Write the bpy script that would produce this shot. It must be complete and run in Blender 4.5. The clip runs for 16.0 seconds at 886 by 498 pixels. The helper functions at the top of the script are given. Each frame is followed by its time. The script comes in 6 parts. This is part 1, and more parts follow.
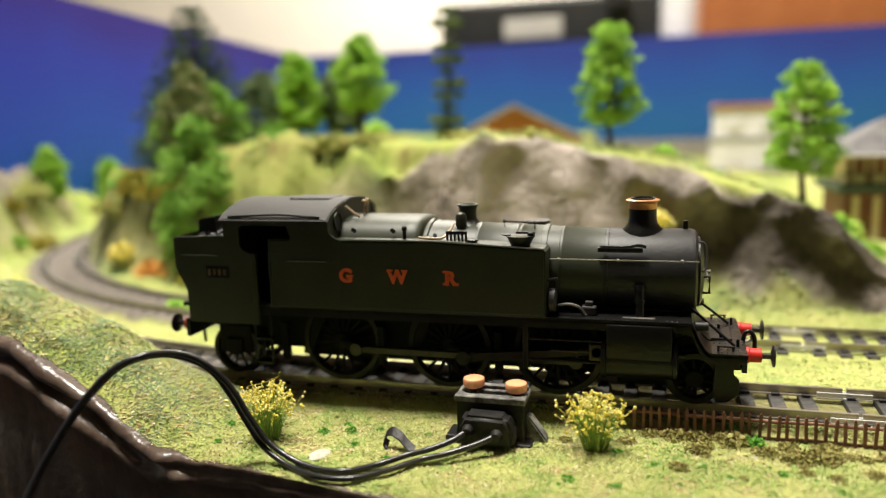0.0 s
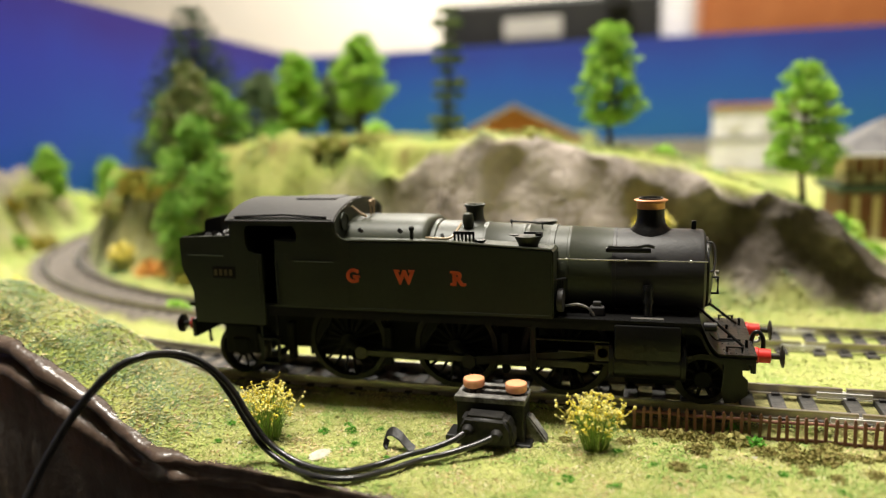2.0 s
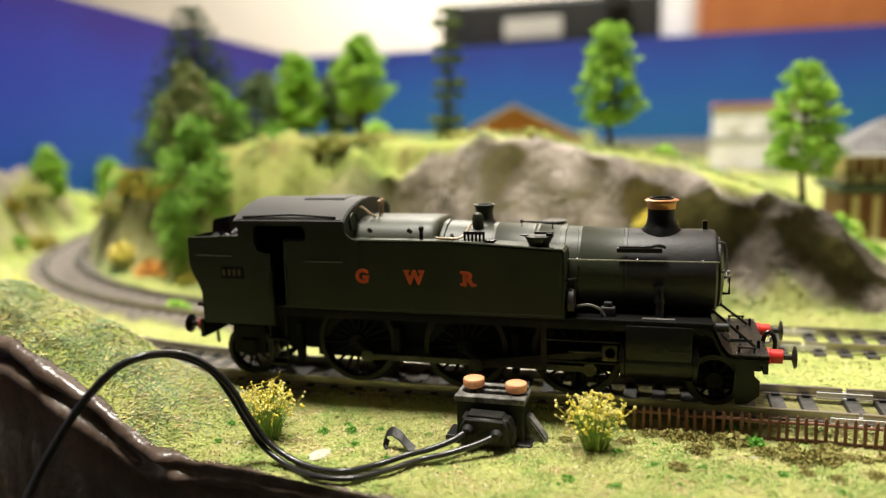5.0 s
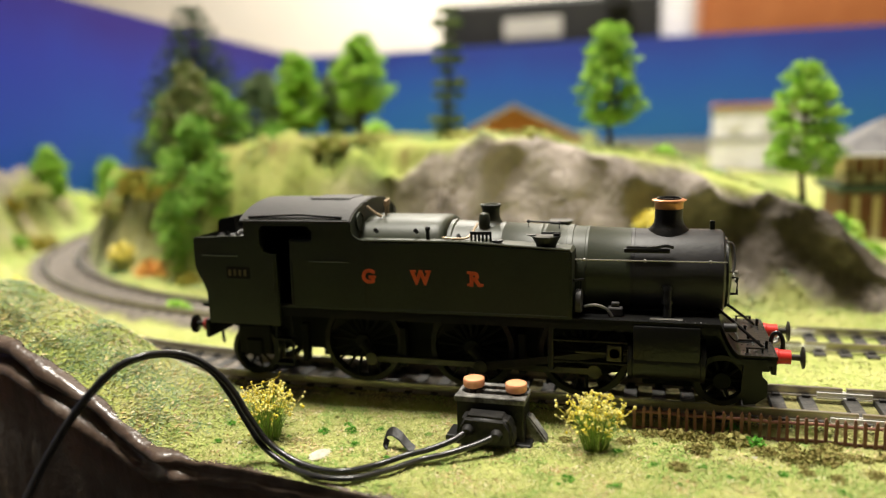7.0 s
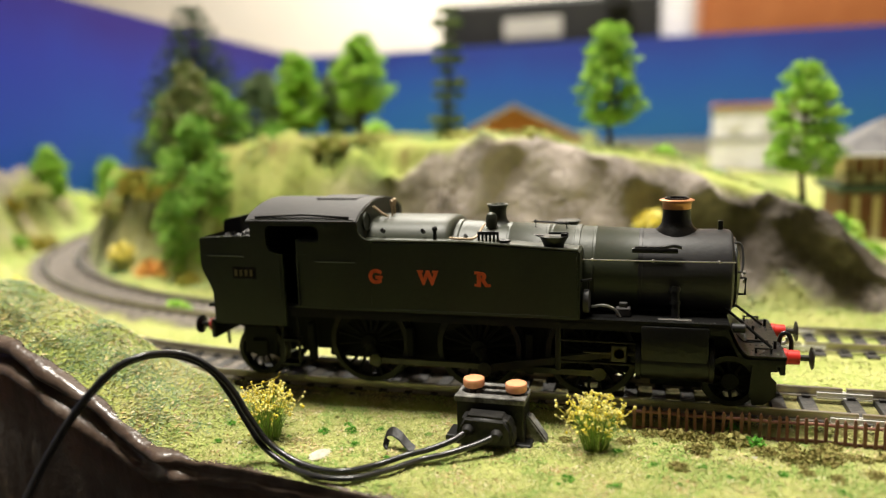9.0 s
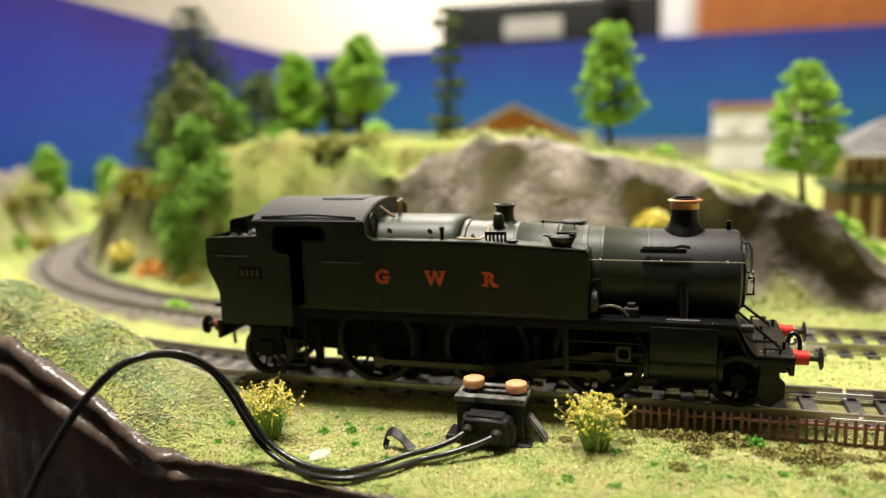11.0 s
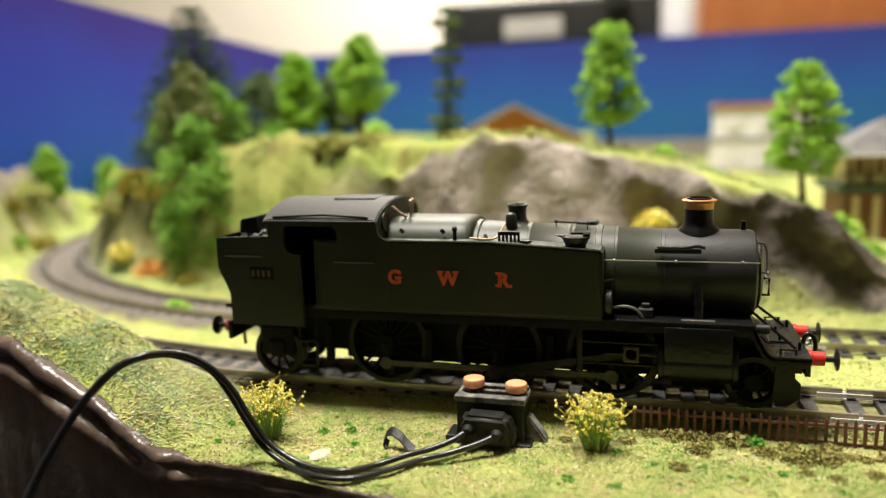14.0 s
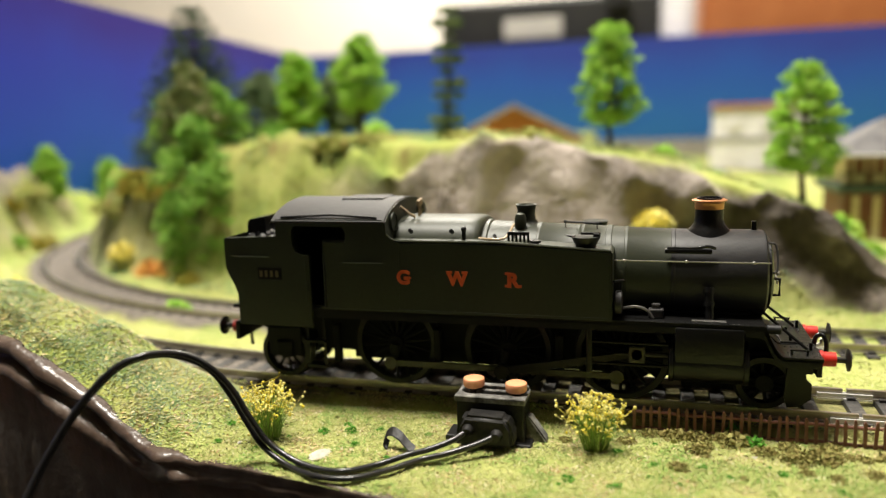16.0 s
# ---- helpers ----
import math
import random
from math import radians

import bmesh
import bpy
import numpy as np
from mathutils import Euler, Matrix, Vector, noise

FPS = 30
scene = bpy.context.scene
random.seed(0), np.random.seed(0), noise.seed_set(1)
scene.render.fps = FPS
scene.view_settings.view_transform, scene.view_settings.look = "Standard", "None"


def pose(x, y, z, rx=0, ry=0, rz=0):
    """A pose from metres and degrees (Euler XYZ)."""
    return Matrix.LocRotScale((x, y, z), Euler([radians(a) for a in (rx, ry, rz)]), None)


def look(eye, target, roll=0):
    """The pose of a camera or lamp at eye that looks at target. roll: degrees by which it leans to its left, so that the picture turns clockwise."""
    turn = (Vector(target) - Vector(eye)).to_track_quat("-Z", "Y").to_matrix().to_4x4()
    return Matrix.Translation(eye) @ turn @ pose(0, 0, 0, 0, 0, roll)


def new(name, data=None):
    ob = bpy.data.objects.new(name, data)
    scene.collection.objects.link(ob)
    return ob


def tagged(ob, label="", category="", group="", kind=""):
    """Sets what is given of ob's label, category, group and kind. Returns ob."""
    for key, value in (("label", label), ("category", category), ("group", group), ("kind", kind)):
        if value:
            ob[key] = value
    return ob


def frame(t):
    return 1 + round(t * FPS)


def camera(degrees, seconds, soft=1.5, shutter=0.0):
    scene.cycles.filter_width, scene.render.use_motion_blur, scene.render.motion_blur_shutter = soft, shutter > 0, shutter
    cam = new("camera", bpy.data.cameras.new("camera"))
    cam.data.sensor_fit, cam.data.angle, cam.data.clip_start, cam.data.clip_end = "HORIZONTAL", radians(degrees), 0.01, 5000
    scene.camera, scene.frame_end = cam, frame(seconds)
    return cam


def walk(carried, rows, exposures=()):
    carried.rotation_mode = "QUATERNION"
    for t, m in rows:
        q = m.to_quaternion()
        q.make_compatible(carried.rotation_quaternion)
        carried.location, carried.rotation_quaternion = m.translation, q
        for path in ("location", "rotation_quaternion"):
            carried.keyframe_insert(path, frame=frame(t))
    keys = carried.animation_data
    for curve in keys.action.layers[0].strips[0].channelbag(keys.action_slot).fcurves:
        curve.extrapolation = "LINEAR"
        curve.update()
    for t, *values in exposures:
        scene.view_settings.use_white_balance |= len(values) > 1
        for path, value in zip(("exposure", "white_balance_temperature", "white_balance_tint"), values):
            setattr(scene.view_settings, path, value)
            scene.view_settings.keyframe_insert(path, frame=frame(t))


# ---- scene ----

# Lengths below are millimetres (model railway, 4 mm to the foot); MM turns them into metres.
MM = 0.001
cam = camera(60.18, 16.0, soft=1.25)
EYE = (-0.0412, -0.1984, 0.0714)
yaw, tilt = radians(-16.24), radians(9.75)
AIM = (EYE[0] + 0.2 * math.sin(yaw) * math.cos(tilt), EYE[1] + 0.2 * math.cos(yaw) * math.cos(tilt), EYE[2] - 0.2 * math.sin(tilt))
STAND = look(EYE, AIM, -1.75)
walk(cam, [(0, STAND), (16, STAND)], [(0, 0.0), (16, 0.0)])
cam.data.dof.use_dof = True
cam.data.dof.focus_distance = 0.186
cam.data.dof.aperture_fstop = 6.6
cam.data.dof.aperture_blades = 7


# ---- light: a warm room with ceiling lamps ----
world = bpy.data.worlds.new("room_air")
world.use_nodes = True
world.node_tree.nodes["Background"].inputs["Color"].default_value = (1.0, 0.9, 0.78, 1)
world.node_tree.nodes["Background"].inputs["Strength"].default_value = 0.02
scene.world = world


def ceiling_lamp_light(x, y, z, size, watts):
    data = bpy.data.lights.new("ceiling_lamp_light", "AREA")
    data.shape, data.size, data.energy = "DISK", size, watts
    data.color = (1.0, 0.95, 0.84)
    ob = new("ceiling_lamp_light", data)
    ob.matrix_world = look((x, y, z), (x, y, z - 1))
    return ob


# the third is an added light that brightens the cream rear wall
LAMPS = [(-0.28, 0.06, 1.42), (0.75, 0.45, 1.42), (-0.6, 1.75, 1.42)]
for (x, y, z), w in zip(LAMPS, (46, 7, 50)):
    ceiling_lamp_light(x, y, z, 0.34, w)


# ---- materials ----
def mat(name, colors, scale=40.0, rough=0.6, metal=0.0, bump=0.2, fine=300.0, spec=0.5):
    """Two to four tones mixed by coarse noise, finer noise for grain and relief. Scales are per metre."""
    m = bpy.data.materials.new(name)
    m.use_nodes = True
    nt = m.node_tree
    b = nt.nodes["Principled BSDF"]
    tc = nt.nodes.new("ShaderNodeTexCoord")
    n1 = nt.nodes.new("ShaderNodeTexNoise")
    n1.inputs["Scale"].default_value, n1.inputs["Detail"].default_value = scale, 5
    n2 = nt.nodes.new("ShaderNodeTexNoise")
    n2.inputs["Scale"].default_value, n2.inputs["Detail"].default_value = fine, 3
    for n in (n1, n2):
        nt.links.new(tc.outputs["Object"], n.inputs["Vector"])
    mix = nt.nodes.new("ShaderNodeMath")
    mix.operation = "MULTIPLY_ADD"
    mix.inputs[1].default_value = 0.35
    nt.links.new(n2.outputs["Fac"], mix.inputs[0])
    sub = nt.nodes.new("ShaderNodeMath")
    sub.operation = "SUBTRACT"
    sub.inputs[1].default_value = 0.175
    nt.links.new(n1.outputs["Fac"], sub.inputs[0])
    nt.links.new(sub.outputs[0], mix.inputs[2])
    ramp = nt.nodes.new("ShaderNodeValToRGB")
    el = ramp.color_ramp.elements
    while len(el) < len(colors):
        el.new(0.5)
    for i, c in enumerate(colors):
        el[i].position = 0.3 + 0.4 * i / max(1, len(colors) - 1)
        el[i].color = (*c, 1)
    nt.links.new(mix.outputs[0], ramp.inputs[0])
    nt.links.new(ramp.outputs[0], b.inputs["Base Color"])
    b.inputs["Roughness"].default_value, b.inputs["Metallic"].default_value = rough, metal
    b.inputs["Specular IOR Level"].default_value = spec
    if bump:
        bp = nt.nodes.new("ShaderNodeBump")
        bp.inputs["Strength"].default_value, bp.inputs["Distance"].default_value = bump, 0.0006
        nt.links.new(n2.outputs["Fac"], bp.inputs["Height"])
        nt.links.new(bp.outputs[0], b.inputs["Normal"])
    return m


def leafy(name, colors):
    """Foliage whose tone differs from piece to piece of one mesh."""
    m = bpy.data.materials.new(name)
    m.use_nodes = True
    nt = m.node_tree
    b = nt.nodes["Principled BSDF"]
    g = nt.nodes.new("ShaderNodeNewGeometry")
    ramp = nt.nodes.new("ShaderNodeValToRGB")
    el = ramp.color_ramp.elements
    while len(el) < len(colors):
        el.new(0.5)
    for i, c in enumerate(colors):
        el[i].position = i / max(1, len(colors) - 1)
        el[i].color = (*c, 1)
    nt.links.new(g.outputs["Random Per Island"], ramp.inputs[0])
    nt.links.new(ramp.outputs[0], b.inputs["Base Color"])
    b.inputs["Roughness"].default_value = 0.75
    b.inputs["Specular IOR Level"].default_value = 0.25
    return m


M = {
    "loco_green": mat("loco_green", [(0.022, 0.025, 0.015), (0.027, 0.031, 0.018), (0.032, 0.036, 0.021)], 60, 0.46, 0, 0.06, 900, 0.38),
    "loco_black": mat("loco_black", [(0.004, 0.004, 0.004), (0.008, 0.0075, 0.007)], 80, 0.34, 0, 0.25, 700, 0.3),
    "smokebox_black": mat("smokebox_black", [(0.011, 0.01, 0.011), (0.018, 0.017, 0.018)], 60, 0.48, 0, 0.12, 700, 0.45),
    "roof_grey": mat("roof_grey", [(0.024, 0.022, 0.022), (0.036, 0.033, 0.033)], 50, 0.58, 0, 0.12, 700, 0.4),
    "dark_inside": mat("dark_inside", [(0.004, 0.004, 0.004), (0.008, 0.0075, 0.007)], 50, 0.7, 0, 0.2, 300, 0.2),
    "copper": mat("copper", [(0.5, 0.2, 0.08), (0.62, 0.3, 0.14)], 120, 0.35, 0.6, 0.05, 900),
    "tan_metal": mat("tan_metal", [(0.42, 0.3, 0.18), (0.52, 0.4, 0.27)], 120, 0.4, 0.3, 0.05, 900),
    "brass": mat("brass", [(0.55, 0.36, 0.14), (0.68, 0.47, 0.2)], 120, 0.3, 0.8, 0.05, 900),
    "steel": mat("steel", [(0.3, 0.29, 0.27), (0.5, 0.48, 0.45)], 150, 0.32, 0.9, 0.08, 900),
    "rod_steel": mat("rod_steel", [(0.035, 0.033, 0.028), (0.075, 0.07, 0.058)], 150, 0.4, 0.7, 0.08, 900),
    "red_paint": mat("red_paint", [(0.5, 0.015, 0.012), (0.62, 0.03, 0.02)], 120, 0.4, 0, 0.03),
    "red_dull": mat("red_dull", [(0.22, 0.015, 0.012), (0.3, 0.03, 0.02)], 120, 0.5, 0, 0.03),
    "letter_red": mat("letter_red", [(0.55, 0.075, 0.02), (0.7, 0.12, 0.035)], 500, 0.55, 0, 0.03),
    "plate_brass": mat("plate_brass", [(0.1, 0.078, 0.042), (0.15, 0.115, 0.06)], 500, 0.5, 0.3, 0.03),
    "coal": mat("coal", [(0.01, 0.01, 0.01), (0.03, 0.028, 0.026)], 200, 0.35, 0, 0.6, 600),
    "rail": mat("rail", [(0.34, 0.31, 0.26), (0.5, 0.46, 0.4)], 60, 0.35, 0.8, 0.1, 900),
    "sleeper": mat("sleeper", [(0.02, 0.019, 0.018), (0.04, 0.037, 0.034), (0.085, 0.077, 0.066)], 180, 0.75, 0, 0.3, 900),
    # near-white base colour stands in for the gleam of metal joiners
    "fishplate": mat("fishplate", [(0.74, 0.73, 0.7), (0.84, 0.83, 0.8)], 90, 0.35, 0.0, 0.05),
    "fence_brown": mat("fence_brown", [(0.13, 0.045, 0.03), (0.19, 0.075, 0.05), (0.25, 0.115, 0.08)], 160, 0.45, 0, 0.1, 900),
    "black_plastic": mat("black_plastic", [(0.006, 0.006, 0.006), (0.012, 0.011, 0.01), (0.03, 0.028, 0.026)], 160, 0.5, 0, 0.25, 900, 0.3),
    "dusty_plastic": mat("dusty_plastic", [(0.03, 0.028, 0.026), (0.12, 0.115, 0.105), (0.26, 0.25, 0.23)], 330, 0.8, 0, 0.4, 1200),
    "button_orange": mat("button_orange", [(0.84, 0.33, 0.16), (0.9, 0.42, 0.22)], 200, 0.42, 0, 0.04),
    "cable": mat("cable", [(0.012, 0.012, 0.013), (0.022, 0.021, 0.021)], 90, 0.28, 0, 0.03),
    "dark_tyre": mat("dark_tyre", [(0.012, 0.011, 0.01), (0.03, 0.028, 0.025)], 150, 0.4, 0.3, 0.08, 900, 0.25),
    "unseen_dark": mat("unseen_dark", [(0.03, 0.027, 0.025), (0.05, 0.045, 0.04)], 6, 0.9, 0, 0.2, 90),
    "fascia": mat("fascia", [(0.05, 0.031, 0.023), (0.085, 0.058, 0.044), (0.14, 0.105, 0.083)], 70, 0.3, 0, 0.45, 420, 0.5),
    "backboard_blue": None,
    "pale_stone": mat("pale_stone", [(0.4, 0.37, 0.3), (0.6, 0.56, 0.48)], 300, 0.8, 0, 0.3, 900),
    "cream_wall": mat("cream_wall", [(0.8, 0.75, 0.66), (0.84, 0.79, 0.71)], 3, 0.8, 0, 0.05, 60),
    "bark": mat("bark", [(0.05, 0.034, 0.022), (0.1, 0.07, 0.045)], 160, 0.85, 0, 0.5, 600),
    "brick_orange": mat("brick_orange", [(0.42, 0.13, 0.05), (0.55, 0.2, 0.085)], 120, 0.75, 0, 0.2, 700),
    "roof_slate": mat("roof_slate", [(0.2, 0.19, 0.2), (0.32, 0.31, 0.31)], 110, 0.7, 0, 0.3, 600),
    "roof_dark": mat("roof_dark", [(0.1, 0.096, 0.1), (0.18, 0.172, 0.172)], 110, 0.75, 0, 0.3, 600),
    "roof_red": mat("roof_red", [(0.35, 0.09, 0.05), (0.46, 0.15, 0.09)], 110, 0.7, 0, 0.3, 600),
    "white_render": mat("white_render", [(0.7, 0.67, 0.72), (0.8, 0.77, 0.82)], 60, 0.8, 0, 0.1, 400),
    "cream_paint": mat("cream_paint", [(0.62, 0.5, 0.33), (0.72, 0.6, 0.42)], 80, 0.6, 0, 0.1),
    "brown_paint": mat("brown_paint", [(0.13, 0.04, 0.02), (0.2, 0.07, 0.04)], 80, 0.6, 0, 0.1),
    "green_paint": mat("green_paint", [(0.02, 0.04, 0.02), (0.04, 0.07, 0.035)], 80, 0.6, 0, 0.1),
    "glass_dark": mat("glass_dark", [(0.03, 0.03, 0.035), (0.05, 0.05, 0.055)], 40, 0.1, 0, 0.0),
    "grey_stone": mat("grey_stone", [(0.2, 0.18, 0.16), (0.34, 0.31, 0.28)], 90, 0.85, 0, 0.4, 500),
    "wood_orange": mat("wood_orange", [(0.36, 0.11, 0.03), (0.46, 0.16, 0.05)], 14, 0.45, 0, 0.1, 200),
    "black_case": mat("black_case", [(0.008, 0.008, 0.009), (0.016, 0.015, 0.015)], 20, 0.5),
    "label_white": mat("label_white", [(0.42, 0.4, 0.37), (0.5, 0.47, 0.44)], 20, 0.6),
    "leaf_bright": leafy("leaf_bright", [(0.13, 0.34, 0.02), (0.3, 0.56, 0.05), (0.55, 0.76, 0.17), (0.34, 0.6, 0.07)]),
    "leaf_mid": leafy("leaf_mid", [(0.1, 0.25, 0.035), (0.2, 0.4, 0.055), (0.34, 0.52, 0.09)]),
    "leaf_grey": leafy("leaf_grey", [(0.09, 0.14, 0.08), (0.15, 0.22, 0.1), (0.26, 0.3, 0.13)]),
    "leaf_dark": leafy("leaf_dark", [(0.03, 0.055, 0.03), (0.05, 0.09, 0.04), (0.09, 0.13, 0.06)]),
    "leaf_ochre": leafy("leaf_ochre", [(0.2, 0.17, 0.02), (0.35, 0.26, 0.03), (0.18, 0.22, 0.03)]),
    "flower_yellow": leafy("flower_yellow", [(0.74, 0.58, 0.05), (0.86, 0.74, 0.12), (0.9, 0.82, 0.34), (0.72, 0.66, 0.2)]),
    "leaf_moss": leafy("leaf_moss", [(0.22, 0.28, 0.06), (0.34, 0.38, 0.1), (0.44, 0.42, 0.14), (0.3, 0.25, 0.07)]),
    "leaf_rust": leafy("leaf_rust", [(0.15, 0.2, 0.06), (0.28, 0.24, 0.11), (0.18, 0.32, 0.08), (0.32, 0.26, 0.15)]),
    "flower_orange": leafy("flower_orange", [(0.6, 0.22, 0.05), (0.75, 0.36, 0.1), (0.6, 0.42, 0.06)]),
    "stem_green": leafy("stem_green", [(0.22, 0.38, 0.08), (0.34, 0.5, 0.13), (0.5, 0.58, 0.22)]),
    "flock": leafy("flock", [(0.33, 0.37, 0.1), (0.41, 0.44, 0.14), (0.5, 0.5, 0.19), (0.24, 0.31, 0.07), (0.56, 0.5, 0.22), (0.38, 0.42, 0.12), (0.62, 0.58, 0.34)]),
    "flock_green": leafy("flock_green", [(0.18, 0.31, 0.06), (0.25, 0.37, 0.08), (0.32, 0.41, 0.11), (0.2, 0.33, 0.07)]),
    "flock_straw": leafy("flock_straw", [(0.6, 0.47, 0.22), (0.7, 0.58, 0.32), (0.42, 0.3, 0.12), (0.3, 0.17, 0.07), (0.66, 0.6, 0.4)]),
    "flock_bank": leafy("flock_bank", [(0.19, 0.27, 0.12), (0.29, 0.35, 0.16), (0.42, 0.43, 0.22), (0.16, 0.26, 0.13), (0.52, 0.48, 0.3), (0.24, 0.31, 0.14)]),
    "flock_dark": leafy("flock_dark", [(0.07, 0.2, 0.09), (0.13, 0.28, 0.13), (0.2, 0.34, 0.17)]),
    "flock_brown": leafy("flock_brown", [(0.14, 0.11, 0.05), (0.26, 0.22, 0.09), (0.36, 0.32, 0.13), (0.2, 0.2, 0.07)]),
    "clump_green": leafy("clump_green", [(0.06, 0.24, 0.02), (0.1, 0.34, 0.035), (0.16, 0.4, 0.05)]),
    "clump_olive": leafy("clump_olive", [(0.17, 0.14, 0.04), (0.27, 0.22, 0.07), (0.22, 0.23, 0.06), (0.36, 0.31, 0.11)]),
}


def backboard_paint(stops):
    """Blue sky paint, deep violet blue towards the top and lighter below, brushed on unevenly."""
    m = bpy.data.materials.new("backboard_blue")
    m.use_nodes = True
    nt = m.node_tree
    b = nt.nodes["Principled BSDF"]
    tc = nt.nodes.new("ShaderNodeTexCoord")
    sep = nt.nodes.new("ShaderNodeSeparateXYZ")
    nt.links.new(tc.outputs["Object"], sep.inputs[0])
    n = nt.nodes.new("ShaderNodeTexNoise")
    n.inputs["Scale"].default_value = 9
    nt.links.new(tc.outputs["Object"], n.inputs["Vector"])
    a = nt.nodes.new("ShaderNodeMath")
    a.operation = "MULTIPLY_ADD"
    a.inputs[1].default_value, a.inputs[2].default_value = 6.0, -0.12
    nt.links.new(sep.outputs["Z"], a.inputs[0])
    c = nt.nodes.new("ShaderNodeMath")
    c.operation = "MULTIPLY_ADD"
    c.inputs[1].default_value = 0.3
    nt.links.new(n.outputs["Fac"], c.inputs[0])
    nt.links.new(a.outputs[0], c.inputs[2])
    ramp = nt.nodes.new("ShaderNodeValToRGB")
    el = ramp.color_ramp.elements
    el.new(0.5)
    el.new(0.8)
    for e, (p, col) in zip(el, stops):
        e.position, e.color = p, (*col, 1)
    nt.links.new(c.outputs[0], ramp.inputs[0])
    nt.links.new(ramp.outputs[0], b.inputs["Base Color"])
    b.inputs["Roughness"].default_value = 0.75
    b.inputs["Specular IOR Level"].default_value = 0.2
    return m


M["backboard_blue"] = backboard_paint(((0.1, (0.022, 0.13, 0.31)), (0.45, (0.02, 0.105, 0.34)), (0.75, (0.02, 0.075, 0.34)), (1.0, (0.026, 0.045, 0.27))))
M["backboard_violet"] = backboard_paint(((0.1, (0.014, 0.12, 0.42)), (0.45, (0.026, 0.085, 0.58)), (0.75, (0.032, 0.055, 0.54)), (1.0, (0.045, 0.028, 0.36))))


def ground_paint():
    """Scatter grass, bare rock, ballast, sand, mixed by the masks that the ground's shape gives."""
    m = bpy.data.materials.new("layout_ground")
    m.use_nodes = True
    nt = m.node_tree
    b = nt.nodes["Principled BSDF"]
    b.inputs["Roughness"].default_value = 0.9
    b.inputs["Specular IOR Level"].default_value = 0.2
    tc = nt.nodes.new("ShaderNodeTexCoord")

    def noise_node(scale, detail=4, rough=0.6):
        n = nt.nodes.new("ShaderNodeTexNoise")
        n.inputs["Scale"].default_value, n.inputs["Detail"].default_value = scale, detail
        n.inputs["Roughness"].default_value = rough
        nt.links.new(tc.outputs["Object"], n.inputs["Vector"])
        return n.outputs["Fac"]

    def ramp(fac, stops):
        r = nt.nodes.new("ShaderNodeValToRGB")
        el = r.color_ramp.elements
        while len(el) < len(stops):
            el.new(0.5)
        for e, (p, c) in zip(el, stops):
            e.position, e.color = p, (*c, 1)
        nt.links.new(fac, r.inputs[0])
        return r.outputs[0]

    def blend(fac, c1, c2):
        x = nt.nodes.new("ShaderNodeMix")
        x.data_type = "RGBA"
        nt.links.new(fac, x.inputs[0])
        nt.links.new(c1, x.inputs[6])
        nt.links.new(c2, x.inputs[7])
        return x.outputs[2]

    def mask(name):
        a = nt.nodes.new("ShaderNodeAttribute")
        a.attribute_name = name
        return a.outputs["Fac"]

    big, fine, speck = noise_node(28), noise_node(420, 3), noise_node(1500, 2)
    grass = blend(ramp(speck, ((0.42, (0, 0, 0)), (0.62, (1, 1, 1)))),
                  ramp(big, ((0.34, (0.2, 0.3, 0.07)), (0.5, (0.38, 0.41, 0.12)), (0.66, (0.5, 0.46, 0.2)))),
                  ramp(fine, ((0.3, (0.25, 0.31, 0.08)), (0.5, (0.38, 0.41, 0.13)), (0.7, (0.52, 0.48, 0.22)))))
    bank = blend(ramp(fine, ((0.35, (0, 0, 0)), (0.65, (1, 1, 1)))), ramp(noise_node(40, 4), ((0.32, (0.09, 0.18, 0.04)), (0.46, (0.31, 0.37, 0.08)), (0.56, (0.42, 0.42, 0.12)), (0.68, (0.22, 0.14, 0.06)))), ramp(big, ((0.3, (0.14, 0.24, 0.05)), (0.5, (0.36, 0.41, 0.1)), (0.7, (0.47, 0.42, 0.16)))))
    pale = blend(ramp(noise_node(20, 4), ((0.44, (0, 0, 0)), (0.56, (1, 1, 1)))),
                 ramp(noise_node(60, 5), ((0.3, (0.06, 0.046, 0.035)), (0.7, (0.28, 0.23, 0.19)))),
                 ramp(noise_node(45, 5), ((0.3, (0.34, 0.28, 0.235)), (0.7, (0.7, 0.61, 0.55)))))
    # dark rock tones: stain and the overhang's shade, both put into the colour
    stain_shade = blend(ramp(noise_node(16, 4), ((0.47, (0, 0, 0)), (0.6, (1, 1, 1)))),
                  ramp(noise_node(50, 5), ((0.3, (0.035, 0.028, 0.022)), (0.7, (0.13, 0.108, 0.088)))),
                  ramp(noise_node(45, 5), ((0.3, (0.16, 0.135, 0.115)), (0.7, (0.46, 0.4, 0.35)))))
    rock = blend(mask("stain_shade"), pale, stain_shade)
    ballast = ramp(fine, ((0.3, (0.085, 0.075, 0.064)), (0.7, (0.23, 0.2, 0.17))))
    sand = ramp(fine, ((0.3, (0.42, 0.3, 0.19)), (0.7, (0.6, 0.46, 0.3))))
    dirt = ramp(fine, ((0.3, (0.08, 0.062, 0.04)), (0.7, (0.26, 0.22, 0.1))))
    col = blend(mask("bank"), grass, bank)
    col = blend(mask("rock"), col, rock)
    col = blend(mask("dirt"), col, dirt)
    col = blend(mask("ballast"), col, ballast)
    col = blend(mask("sand"), col, sand)
    nt.links.new(col, b.inputs["Base Color"])
    craggy = nt.nodes.new("ShaderNodeBump")
    craggy.inputs["Distance"].default_value = 0.009
    nt.links.new(mask("rock"), craggy.inputs["Strength"])
